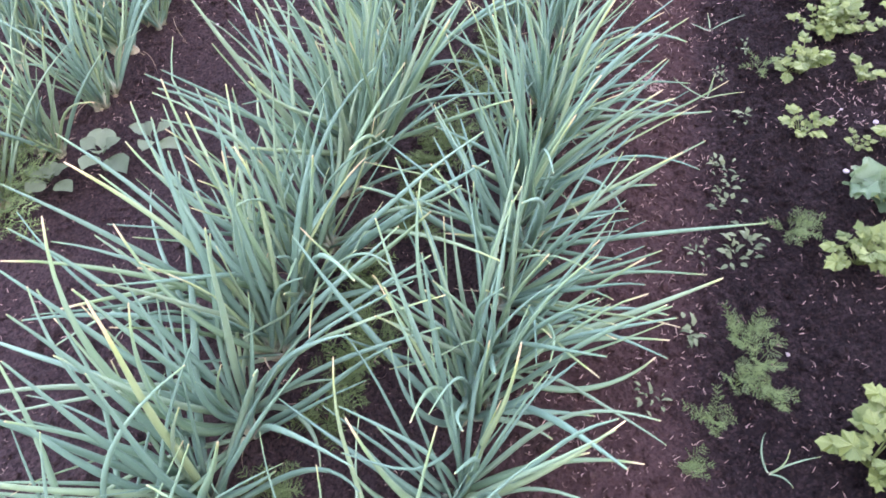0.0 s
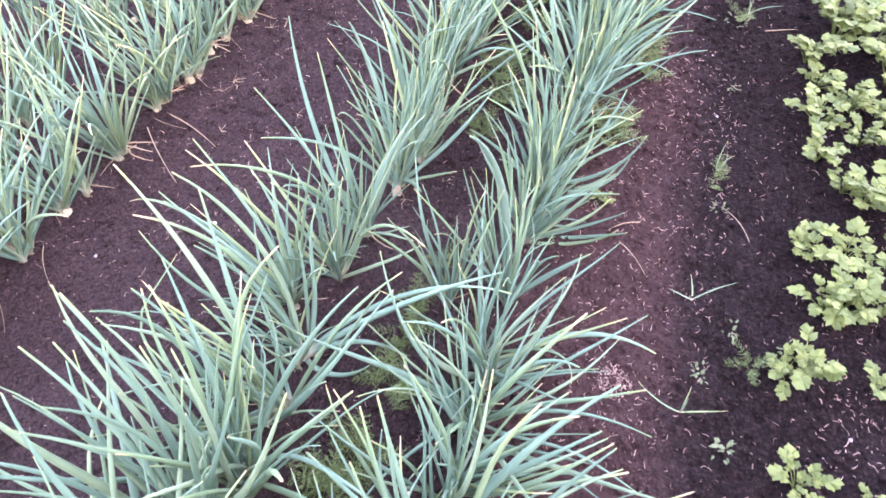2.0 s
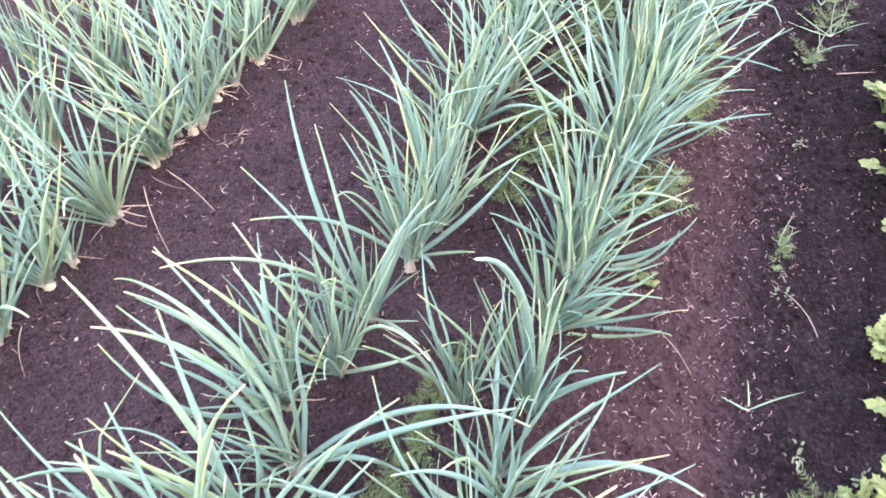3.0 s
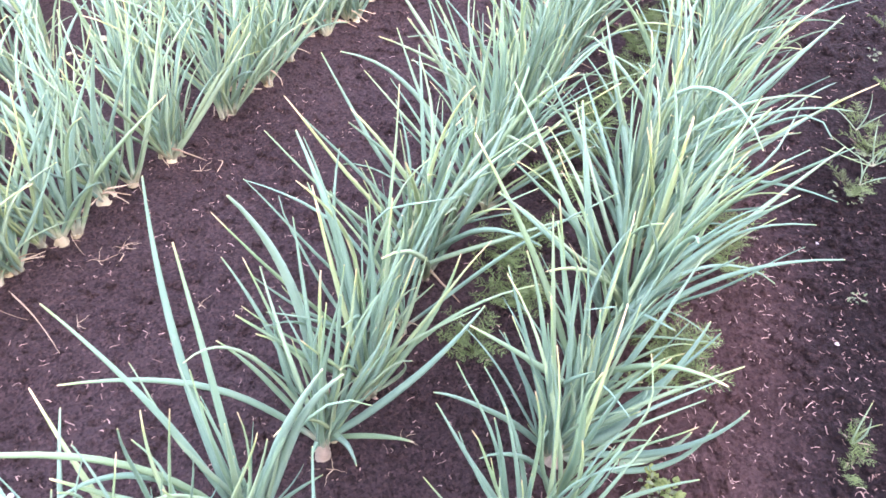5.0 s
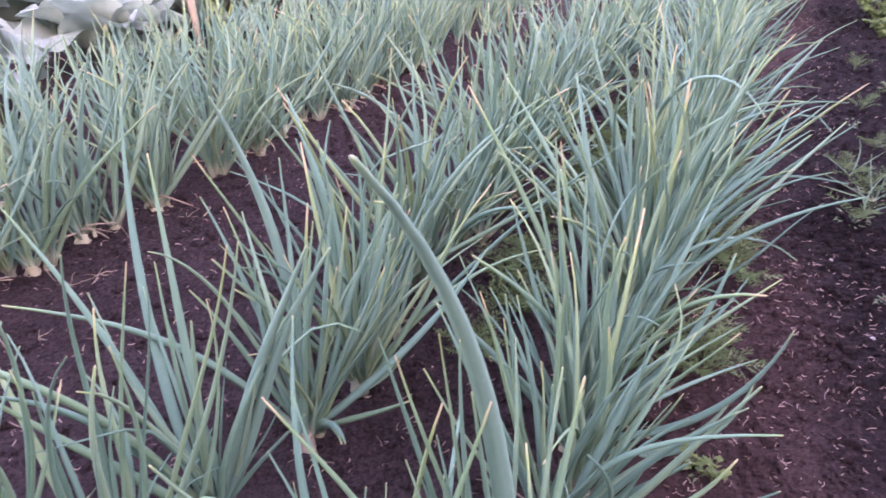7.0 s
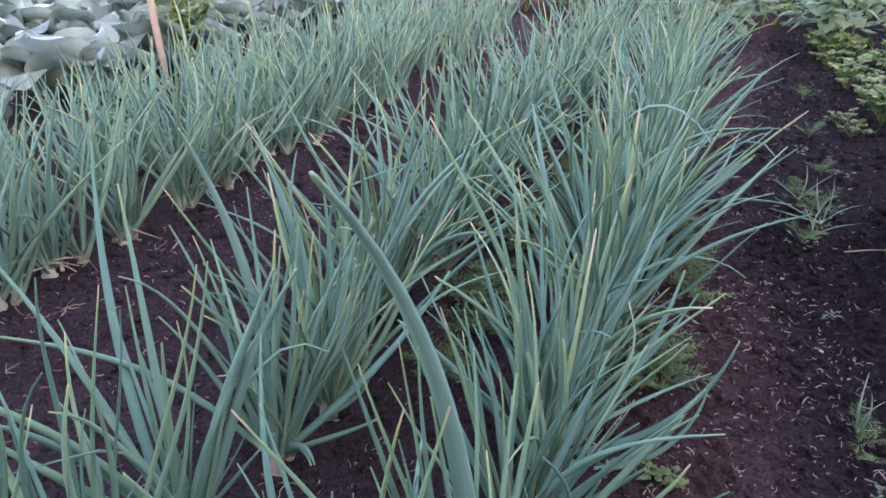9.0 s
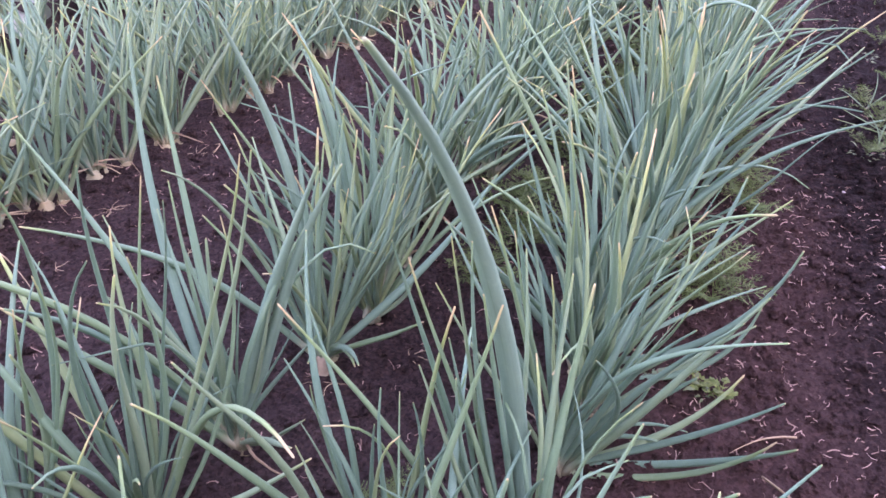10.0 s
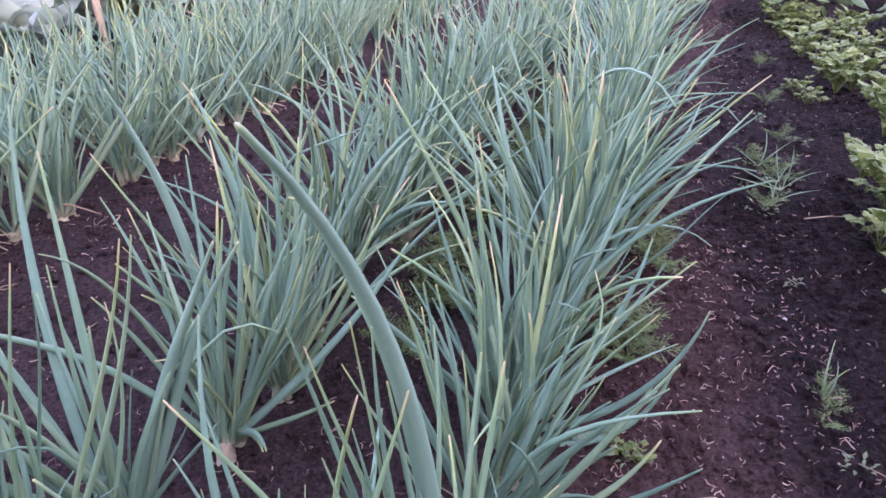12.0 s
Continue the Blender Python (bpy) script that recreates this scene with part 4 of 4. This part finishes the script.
# ---- herb bed ----
def herb_leaf_mesh(r):
    """A celery leaf: a stalk and five toothed, lobed leaflets."""
    verts, faces = [], []

    def leaflet(at, direction, size):
        d = Vector(direction).normalized()
        side = Vector((-d.y, d.x, 0)).normalized() if abs(d.x) + abs(d.y) > 1e-3 else Vector((0, 1, 0))
        up = d.cross(side)
        c = len(verts)
        verts.append(Vector(at))
        n = 11
        for k in range(n):
            a = math.pi * (k / (n - 1) - 0.5) * 1.25
            rad = size * (0.62 + 0.38 * math.cos(a)) * (1.0 if k % 2 else 0.80) * r.uniform(0.88, 1.1)
            verts.append(Vector(at) + d * rad * math.cos(a) + side * rad * math.sin(a) * 0.85 - up * size * (0.45 * math.sin(a) ** 2 * r.uniform(0.2, 1.2) + r.uniform(-0.12, 0.12)))
        faces.extend((c, c + k + 1, c + k + 2) for k in range(n - 1))

    h = r.uniform(0.75, 1.0)
    bow = r.uniform(0.1, 0.3)
    spine = [Vector((bow * s * s, 0, h * s)) for s in (0, 0.35, 0.7, 1.0)]
    for a, b in zip(spine, spine[1:]):
        n = len(verts)
        for q, w in ((a, 0.018), (b, 0.014)):
            verts.extend([q + Vector((w, 0, 0)), q + Vector((-w * 0.5, w * 0.8, 0)), q + Vector((-w * 0.5, -w * 0.8, 0))])
        faces.extend([(n, n + 1, n + 4, n + 3), (n + 1, n + 2, n + 5, n + 4), (n + 2, n, n + 3, n + 5)])
    top = spine[-1]
    leaflet(top, (0.9, 0, 0.5), 0.26)
    for s, size in ((0.95, 0.23), (0.68, 0.19)):
        at = Vector((bow * s * s, 0, h * s))
        for sg in (-1, 1):
            leaflet(at, (0.45, sg, r.uniform(0.1, 0.4)), size * r.uniform(0.85, 1.1))
    return mesh_from("leaf", verts, faces, HERB, None, False)


HERBS = [herb_leaf_mesh(R) for _ in range(9)]


def herb(x, y, r, size=0.12, count=9, spread=0.75):
    thing = new("celery_plant")
    thing.matrix_basis = pose(x, y, float(ground_height(x, y)))
    tagged(thing, "young yellow-green celery plant with toothed lobed leaves", "celery plant", "celery in the bed")
    for k in range(count + 4):
        m = Matrix.Rotation(2.4 * k + r.uniform(-0.4, 0.4), 4, "Z") @ Matrix.Rotation(spread * r.uniform(0.1, 1.0), 4, "Y") @ Matrix.Scale(size * r.uniform(0.5, 1.0), 4)
        child("leaf", r.choice(HERBS), thing, m)
    return thing


def herb_edge(y):
    return 0.40 - 0.11 * (y - 2.3) + 0.035 * (y - 2.3) ** 2 if y < 3.8 else 0.31 - 0.07 * (y - 3.8)


r = random.Random(52)
for x, y, size, count in ((0.486, 1.93, 0.10, 13), (0.52, 1.95, 0.09, 10), (0.45, 1.92, 0.08, 8), (0.438, 1.76, 0.09, 10), (0.41, 1.75, 0.07, 6), (0.558, 1.775, 0.075, 7), (0.454, 1.54, 0.07, 6), (0.565, 1.555, 0.045, 5), (0.655, 1.58, 0.10, 10), (0.582, 1.255, 0.10, 11),
                          (0.62, 0.88, 0.11, 10), (0.67, 0.95, 0.11, 9), (0.70, 0.85, 0.11, 9), (0.67, 1.92, 0.10, 9), (0.67, 2.05, 0.10, 9), (0.62, 2.11, 0.09, 8), (0.39, 2.05, 0.085, 8), (0.476, 2.06, 0.10, 10), (0.571, 2.15, 0.10, 9),
                          (0.496, 2.23, 0.11, 10), (0.45, 2.25, 0.08, 8), (0.64, 2.24, 0.10, 8), (0.39, 2.33, 0.10, 9), (0.56, 2.38, 0.11, 10), (0.64, 2.38, 0.10, 9), (0.37, 2.46, 0.10, 9), (0.47, 2.42, 0.09, 8), (0.626, 2.53, 0.10, 9), (0.439, 2.54, 0.11, 10), (0.355, 2.59, 0.10, 9), (0.53, 2.52, 0.10, 8), (0.58, 2.68, 0.10, 9),
                          (0.007, 2.0, 0.034, 6), (-0.018, 2.01, 0.028, 4), (0.25, 3.70, 0.08, 7), (0.22, 3.83, 0.07, 6)):
    herb(x, y, r, size, count)
y = 2.70
while y < 5.2:
    x = herb_edge(y)
    while x < 0.95 + 0.1 * (y - 2.7):
        if r.random() < 0.52:
            herb(x + r.uniform(-0.05, 0.05), y + r.uniform(-0.05, 0.05), r, r.uniform(0.115, 0.165), 8, 0.62)
        x += 0.13
    y += 0.13


# ---- kale and broad weeds ----
def rosette(name, x, y, r, leaves, size, meshes, label, category, lift=(5, 55)):
    thing = new(name)
    thing.matrix_basis = pose(x, y, float(ground_height(x, y)))
    tagged(thing, label, category)
    for k in range(leaves):
        t = k / max(1, leaves - 1)
        up = lift[0] + (lift[1] - lift[0]) * t
        m = pose(0, 0, 0.01 + 0.02 * t, 0, 0, 137.5 * k + r.uniform(-15, 15)) @ pose(size * 0.12, 0, 0.015 + 0.05 * size * t, r.uniform(-12, 12), -up, 0) @ Matrix.Scale(size * r.uniform(0.8, 1.1) * (1 - 0.35 * t), 4)
        child("leaf", r.choice(meshes), thing, m)
    return thing


KALE_LEAVES = [oval_leaf_mesh(R, 1.0, 0.46, KALE, 0.26, 18, 5, "leaf", True) for _ in range(5)]
BROAD_LEAVES = [oval_leaf_mesh(R, 1.0, 0.44, BROAD, 0.08, 14, 3, "leaf", True) for _ in range(4)]
CABBAGE_LEAVES = [oval_leaf_mesh(R, 0.92, 0.48, CABBAGE, 0.2, 18, 5) for _ in range(6)]


def kale(x, y, rr):
    """A leaning young kale: a bent stem and ruffled leaves along it."""
    thing = new("kale_plant")
    thing.matrix_basis = pose(x, y, float(ground_height(x, y)), 0, 0, 8)
    tagged(thing, "young leaning kale with ruffled blue-green leaves", "kale")
    pts = [Vector((0.10 - 0.014 * k, 0.002 * math.sin(k), -0.01 + 0.05 * math.sin(0.2 * k))) for k in range(9)]
    v, f, uv = tube(pts, [0.0045 - 0.0003 * k for k in range(9)], 6, 1.0)
    child("stem", mesh_from("stem", v, f, HERB_STEM, uv), thing, pose(0, 0, 0))
    for k in range(20):
        at = pts[1 + k % 8]
        m = pose(at.x, at.y, at.z, 0, 0, 137.5 * k) @ pose(0, 0, 0.004, rr.uniform(-20, 20), -rr.uniform(5, 55), 0) @ Matrix.Scale(rr.uniform(0.045, 0.066), 4)
        child("leaf", rr.choice(KALE_LEAVES), thing, m)


kale(0.575, 1.40, r)
rosette("broad_weed", -0.80, 0.95, r, 6, 0.062, BROAD_LEAVES, "broad-leaved grey-green weed beside the onions", "weed", (10, 45))
rosette("broad_weed", -0.73, 1.02, r, 5, 0.055, BROAD_LEAVES, "broad-leaved grey-green weed beside the onions", "weed", (10, 45))
rosette("broad_weed", -0.85, 0.86, r, 6, 0.05, BROAD_LEAVES, "broad-leaved grey-green weed beside the onions", "weed", (10, 45))
for x, y in ((-0.93, 0.84), (-0.98, 0.78), (-0.90, 0.76), (-1.0, 0.88)):
    feathery(x, y, r, 1.3, 10)


# ---- cabbages beyond the onion bed ----
def cabbage(x, y, r, size):
    thing = rosette("cabbage", x, y, r, 14, size, CABBAGE_LEAVES, "large cabbage with broad waxy blue-green outer leaves", "cabbage", (12, 72))
    bm = bmesh.new()
    bmesh.ops.create_icosphere(bm, subdivisions=3, radius=size * 0.36)
    for v in bm.verts:
        v.co *= 1 + 0.06 * noise.noise(v.co * 14)
        v.co.z *= 0.85
    me = bpy.data.meshes.new("head")
    bm.to_mesh(me)
    bm.free()
    me.materials.append(CABBAGE)
    me.polygons.foreach_set("use_smooth", [True] * len(me.polygons))
    child("head", me, thing, pose(0, 0, size * 0.35))
    thing["group"] = "cabbages behind the onions"


r = random.Random(77)
for y in (2.45, 3.0, 3.55, 4.1, 4.75, 5.4, 6.1, 6.9, 7.7, 8.6):
    for k in range(6):
        x = -2.02 - 0.60 * k + bend(y) * 0.9 + r.uniform(-0.1, 0.1)
        if math.hypot(x + 2.0, y - 3.3) > 0.3:
            cabbage(x, y + r.uniform(-0.1, 0.1), r, r.uniform(0.31, 0.41))


def stake(x, y, height, radius):
    pts = [(0.006 * math.sin(3 * k), 0.004 * math.cos(2 * k), -0.05 + (height + 0.05) * k / 7) for k in range(8)]
    v, f, uv = tube(pts, [radius * (1 + 0.06 * math.sin(5 * k)) for k in range(8)], 8, 0.85)
    ob = new("wooden_stake", mesh_from("wooden_stake", v, f, WOOD, uv))
    ob.matrix_basis = pose(x, y, float(ground_height(x, y)), 0, -3, 0)
    tagged(ob, "weathered wooden stake standing among cabbages", "stake")


stake(-2.00, 3.30, 1.3, 0.013)


def staked_plant(x, y):
    """A thin leafy plant tied to the stake, with narrow pale leaves in whorls."""
    rr = random.Random(64)
    thing = new("staked_plant")
    thing.matrix_basis = pose(x, y, float(ground_height(x, y)))
    tagged(thing, "leafy plant with narrow pale green leaves beside a wooden stake", "plant")
    blades = [oval_leaf_mesh(rr, 0.11, 0.011, HERB, 0.1, 8, 2) for _ in range(4)]
    for k in range(5):
        lean = pose(0, 0, 0, rr.uniform(-16, 16), rr.uniform(-16, 16), 72 * k)
        pts = [(0.01 * math.sin(j), 0.01 * math.cos(j), 0.09 * j) for j in range(7)]
        v, f, uv = tube(pts, [0.005 - 0.0005 * j for j in range(7)], 6, 1.0)
        child("stem", mesh_from("stem", v, f, HERB_STEM, uv), thing, lean)
        for j in range(26):
            up = rr.uniform(0.18, 0.54)
            child("leaf", rr.choice(blades), thing, lean @ pose(0, 0, up, 0, 0, rr.uniform(0, 360)) @ pose(0, 0, 0, rr.uniform(-20, 20), rr.uniform(-45, 15), 0))


staked_plant(-2.05, 3.45)


# ---- leafy bushes farther off ----
def leaf_cloud(r, radius, height, leaves, mat, size, name="crown"):
    """A crown of separate pointed leaves that droop outwards."""
    verts, faces = [], []
    for k in range(leaves):
        a, q = r.uniform(0, 6.28), r.random() ** 0.6
        z = height * (0.25 + 0.75 * r.random() * (1 - 0.55 * q * q))
        at = Vector((radius * q * math.cos(a), radius * q * math.sin(a), z))
        d = Vector((math.cos(a + r.uniform(-0.9, 0.9)), math.sin(a + r.uniform(-0.9, 0.9)), r.uniform(-0.5, 0.6))).normalized()
        side = d.cross(Vector((r.uniform(-0.3, 0.3), r.uniform(-0.3, 0.3), 1))).normalized()
        s = size * r.uniform(0.6, 1.25)
        n = len(verts)
        drop = Vector((0, 0, -0.18 * s))
        verts.extend([at, at + d * s * 0.5 + side * s * 0.36, at + d * s * 0.55 + Vector((0, 0, 0.06 * s)), at + d * s * 0.5 - side * s * 0.36, at + d * s + drop])
        faces.extend([(n, n + 2, n + 1), (n, n + 3, n + 2), (n + 1, n + 2, n + 4), (n + 2, n + 3, n + 4)])
    return mesh_from(name, verts, faces, mat, None, False)


def stem_mesh(r, height, radius):
    pts = [(0.05 * height * math.sin(k), 0.04 * height * math.cos(1.7 * k), height * k / 5) for k in range(6)]
    v, f, uv = tube(pts, [radius * (1 - 0.12 * k) for k in range(6)], 6, 1.0)
    return mesh_from("stem", v, f, HERB_STEM, uv)


CROWNS = [leaf_cloud(R, 0.24, 0.38, 150, BUSH, 0.10) for _ in range(4)]
STEMS = [stem_mesh(R, 0.3, 0.008) for _ in range(3)]


def bush(x, y, r, size):
    thing = new("potato_plant")
    thing.matrix_basis = pose(x, y, float(ground_height(x, y)), 0, 0, r.uniform(0, 360)) @ Matrix.Scale(size, 4)
    tagged(thing, "leafy green potato plant in the farther bed", "potato plant", "potato plants")
    child("crown", r.choice(CROWNS), thing, pose(0, 0, 0))
    for k in range(3):
        child("stem", r.choice(STEMS), thing, pose(r.uniform(-0.04, 0.04), r.uniform(-0.04, 0.04), -0.01, r.uniform(-25, 25), r.uniform(-25, 25), 0))


r = random.Random(91)
for y in (5.45, 6.2, 7.0, 7.9, 8.6, 9.3, 10.1, 11.0, 12.0, 13.0, 14.2):
    x = -2.3 - 0.45 * (y - 6.5)
    while x < 2.2:
        if y > 5.6 or x > -0.35:
            bush(x + r.uniform(-0.12, 0.12), y + r.uniform(-0.15, 0.15), r, r.uniform(0.8, 1.15))
        x += 0.52


def hedge(n):
    rr = random.Random(n)
    verts, faces = [], []
    for k in range(7000):
        a = rr.uniform(-1.1, 1.1)
        d = 26 + 3 * rr.random()
        at = Vector((d * math.sin(a - 0.35), d * math.cos(a - 0.35), (2.6 + math.sin(a * 19) + 0.6 * math.sin(a * 47)) * rr.random() ** 0.7))
        s = rr.uniform(0.25, 0.5)
        e = [Vector((rr.uniform(-1, 1), rr.uniform(-1, 1), rr.uniform(-1, 1))) * s for _ in range(3)]
        c = len(verts)
        verts.extend([at, at + e[0], at + e[0] + e[1], at + e[1]])
        faces.append((c, c + 1, c + 2, c + 3))
    return tagged(new("hedge", mesh_from("hedge", verts, faces, BUSH, None, False)), "dense green hedge far behind the garden", "hedge", kind="stuff")


hedge(5)

# ---- unseen wall, added to keep the sun off the garden ----
def shade_wall():
    bm = bmesh.new()
    bmesh.ops.create_cube(bm, size=1.0)
    bmesh.ops.scale(bm, vec=(0.3, 46.0, 4.3), verts=bm.verts)
    bmesh.ops.bevel(bm, geom=bm.edges[:], offset=0.02, segments=1, affect="EDGES")
    me = bpy.data.meshes.new("wall_house")
    bm.to_mesh(me)
    bm.free()
    me.materials.append(WALL)
    ob = new("wall_house", me)
    ob.matrix_basis = pose(5.9, 1.2, 2.1, 0, 0, -42.0)
    tagged(ob, "plain plastered wall out of view, added to shade the garden", "wall", kind="structure")


shade_wall()


# ---- loose bits on the soil ----
def scatter(name, count, spot, build, mat, label, seed):
    rr = random.Random(seed)
    verts, faces = [], []
    made = 0
    while made < count:
        x, y = rr.uniform(-1.5, 1.0), rr.uniform(0.35, 6.0)
        if rr.random() > spot(x, y):
            continue
        made += 1
        v, f = build(rr)
        z, n, a = float(ground_height(x, y)), len(verts), rr.uniform(0, 6.28)
        c, s = math.cos(a), math.sin(a)
        verts.extend((x + c * p[0] - s * p[1], y + s * p[0] + c * p[1], z + p[2]) for p in v)
        faces.extend(tuple(i + n for i in q) for q in f)
    return tagged(new(name, mesh_from(name, verts, faces, mat, None, False)), label, name.replace("_", " "), kind="stuff")


def clod(rr, s=0.0):
    s = s or 0.0022 + 0.0105 * rr.random() ** 4
    v = [Vector(p) * s * rr.uniform(0.7, 1.25) + Vector((0, 0, s * 0.25)) for p in ((1, 0, 0), (0.3, 0.9, 0.1), (-0.8, 0.5, 0), (-0.7, -0.6, 0.1), (0.4, -0.9, 0), (0.6, 0.2, 0.6), (-0.3, 0.5, 0.7), (-0.2, -0.5, 0.65))]
    return v, [(0, 1, 5), (1, 6, 5), (1, 2, 6), (2, 3, 7), (2, 7, 6), (3, 4, 7), (4, 0, 5), (4, 5, 7), (5, 6, 7)]


def crumb(rr):
    return clod(rr, rr.uniform(0.0015, 0.004))


def fibre(rr):
    return chip(rr, rr.uniform(0.008, 0.020), rr.uniform(0.0003, 0.0005))


def chip(rr, long=0.0, w=0.0):
    """A bent thread of straw or root."""
    long, w, a = long or 0.0035 + 0.011 * rr.random() ** 2, w or rr.uniform(0.0004, 0.0009), rr.uniform(-0.6, 0.6)
    turn, p, v, f = rr.uniform(-0.9, 0.9), [0.0, 0.0, rr.uniform(0.001, 0.003)], [], []
    for k in range(4):
        v += [(p[0], p[1] - w, p[2]), (p[0], p[1] + w, p[2]), (p[0], p[1], p[2] + w * 1.4)]
        p = [p[0] + math.cos(a) * long / 3, p[1] + math.sin(a) * long / 3, max(0.001, p[2] + rr.uniform(-0.002, 0.003))]
        a += turn
    for i in (0, 3, 6):
        f += [(i, i + 1, i + 4, i + 3), (i + 1, i + 2, i + 5, i + 4), (i + 2, i, i + 3, i + 5)]
    return v, f


def strip_weight(x, y):
    u, far = x - bend(y), 1.0 if y < 2.6 else 0.3
    return far * (1.0 if 0.02 < u < 0.34 else 0.30 if u >= 0.34 else 0.25)


scatter("soil_crumbs", 30000, lambda x, y: (0.9 if x > -1.1 else 0.3) * (1.0 if y < 3 else 0.55), clod, SOIL, "loose dark crumbs of garden soil", 5)
scatter("fine_crumbs", 26000, lambda x, y: 1.0 if -0.15 < x - bend(y) < 0.75 and y < 2.9 else 0.0, crumb, SOIL, "fine crumbs of dark reddish soil", 9)
scatter("straw_chips", 10000, strip_weight, chip, CHIP, "tiny pale bits of straw and root on soil", 6)
scatter("pale_chips", 330, lambda x, y: 1.0 if (x - 0.14) ** 2 + (y - 1.60) ** 2 < 0.0012 else 0.1 if (x - 0.58) ** 2 + (y - 1.68) ** 2 < 0.012 else 0.0, chip, STRAW, "patch of pale broken plant bits on soil", 7)
scatter("root_fibres", 420, lambda x, y: strip_weight(x, y) if y < 3.2 and x < 0.7 else 0.0, fibre, STRAW, "thin pale root fibres lying on soil", 8)


def pebble(x, y, size, seed):
    rr = random.Random(seed)
    bm = bmesh.new()
    bmesh.ops.create_icosphere(bm, subdivisions=2, radius=size)
    for v in bm.verts:
        v.co *= rr.uniform(0.8, 1.1)
        v.co.z *= 0.6
    me = bpy.data.meshes.new("pebble")
    bm.to_mesh(me)
    bm.free()
    me.materials.append(STONE)
    ob = new("pebble", me)
    ob.matrix_basis = pose(x, y, float(ground_height(x, y)) + size * 0.3)
    tagged(ob, "small pale pebble lying on dark soil", "pebble", "pebbles")


for k, (x, y, size) in enumerate(((0.49, 1.02, 0.004), (0.60, 1.66, 0.006), (0.53, 1.67, 0.004), (0.55, 1.48, 0.006), (-0.86, 1.43, 0.004), (0.10, 2.62, 0.004), (0.40, 2.42, 0.004), (0.16, 2.38, 0.004), (-0.7, 1.6, 0.005))):
    pebble(x, y, size, k)
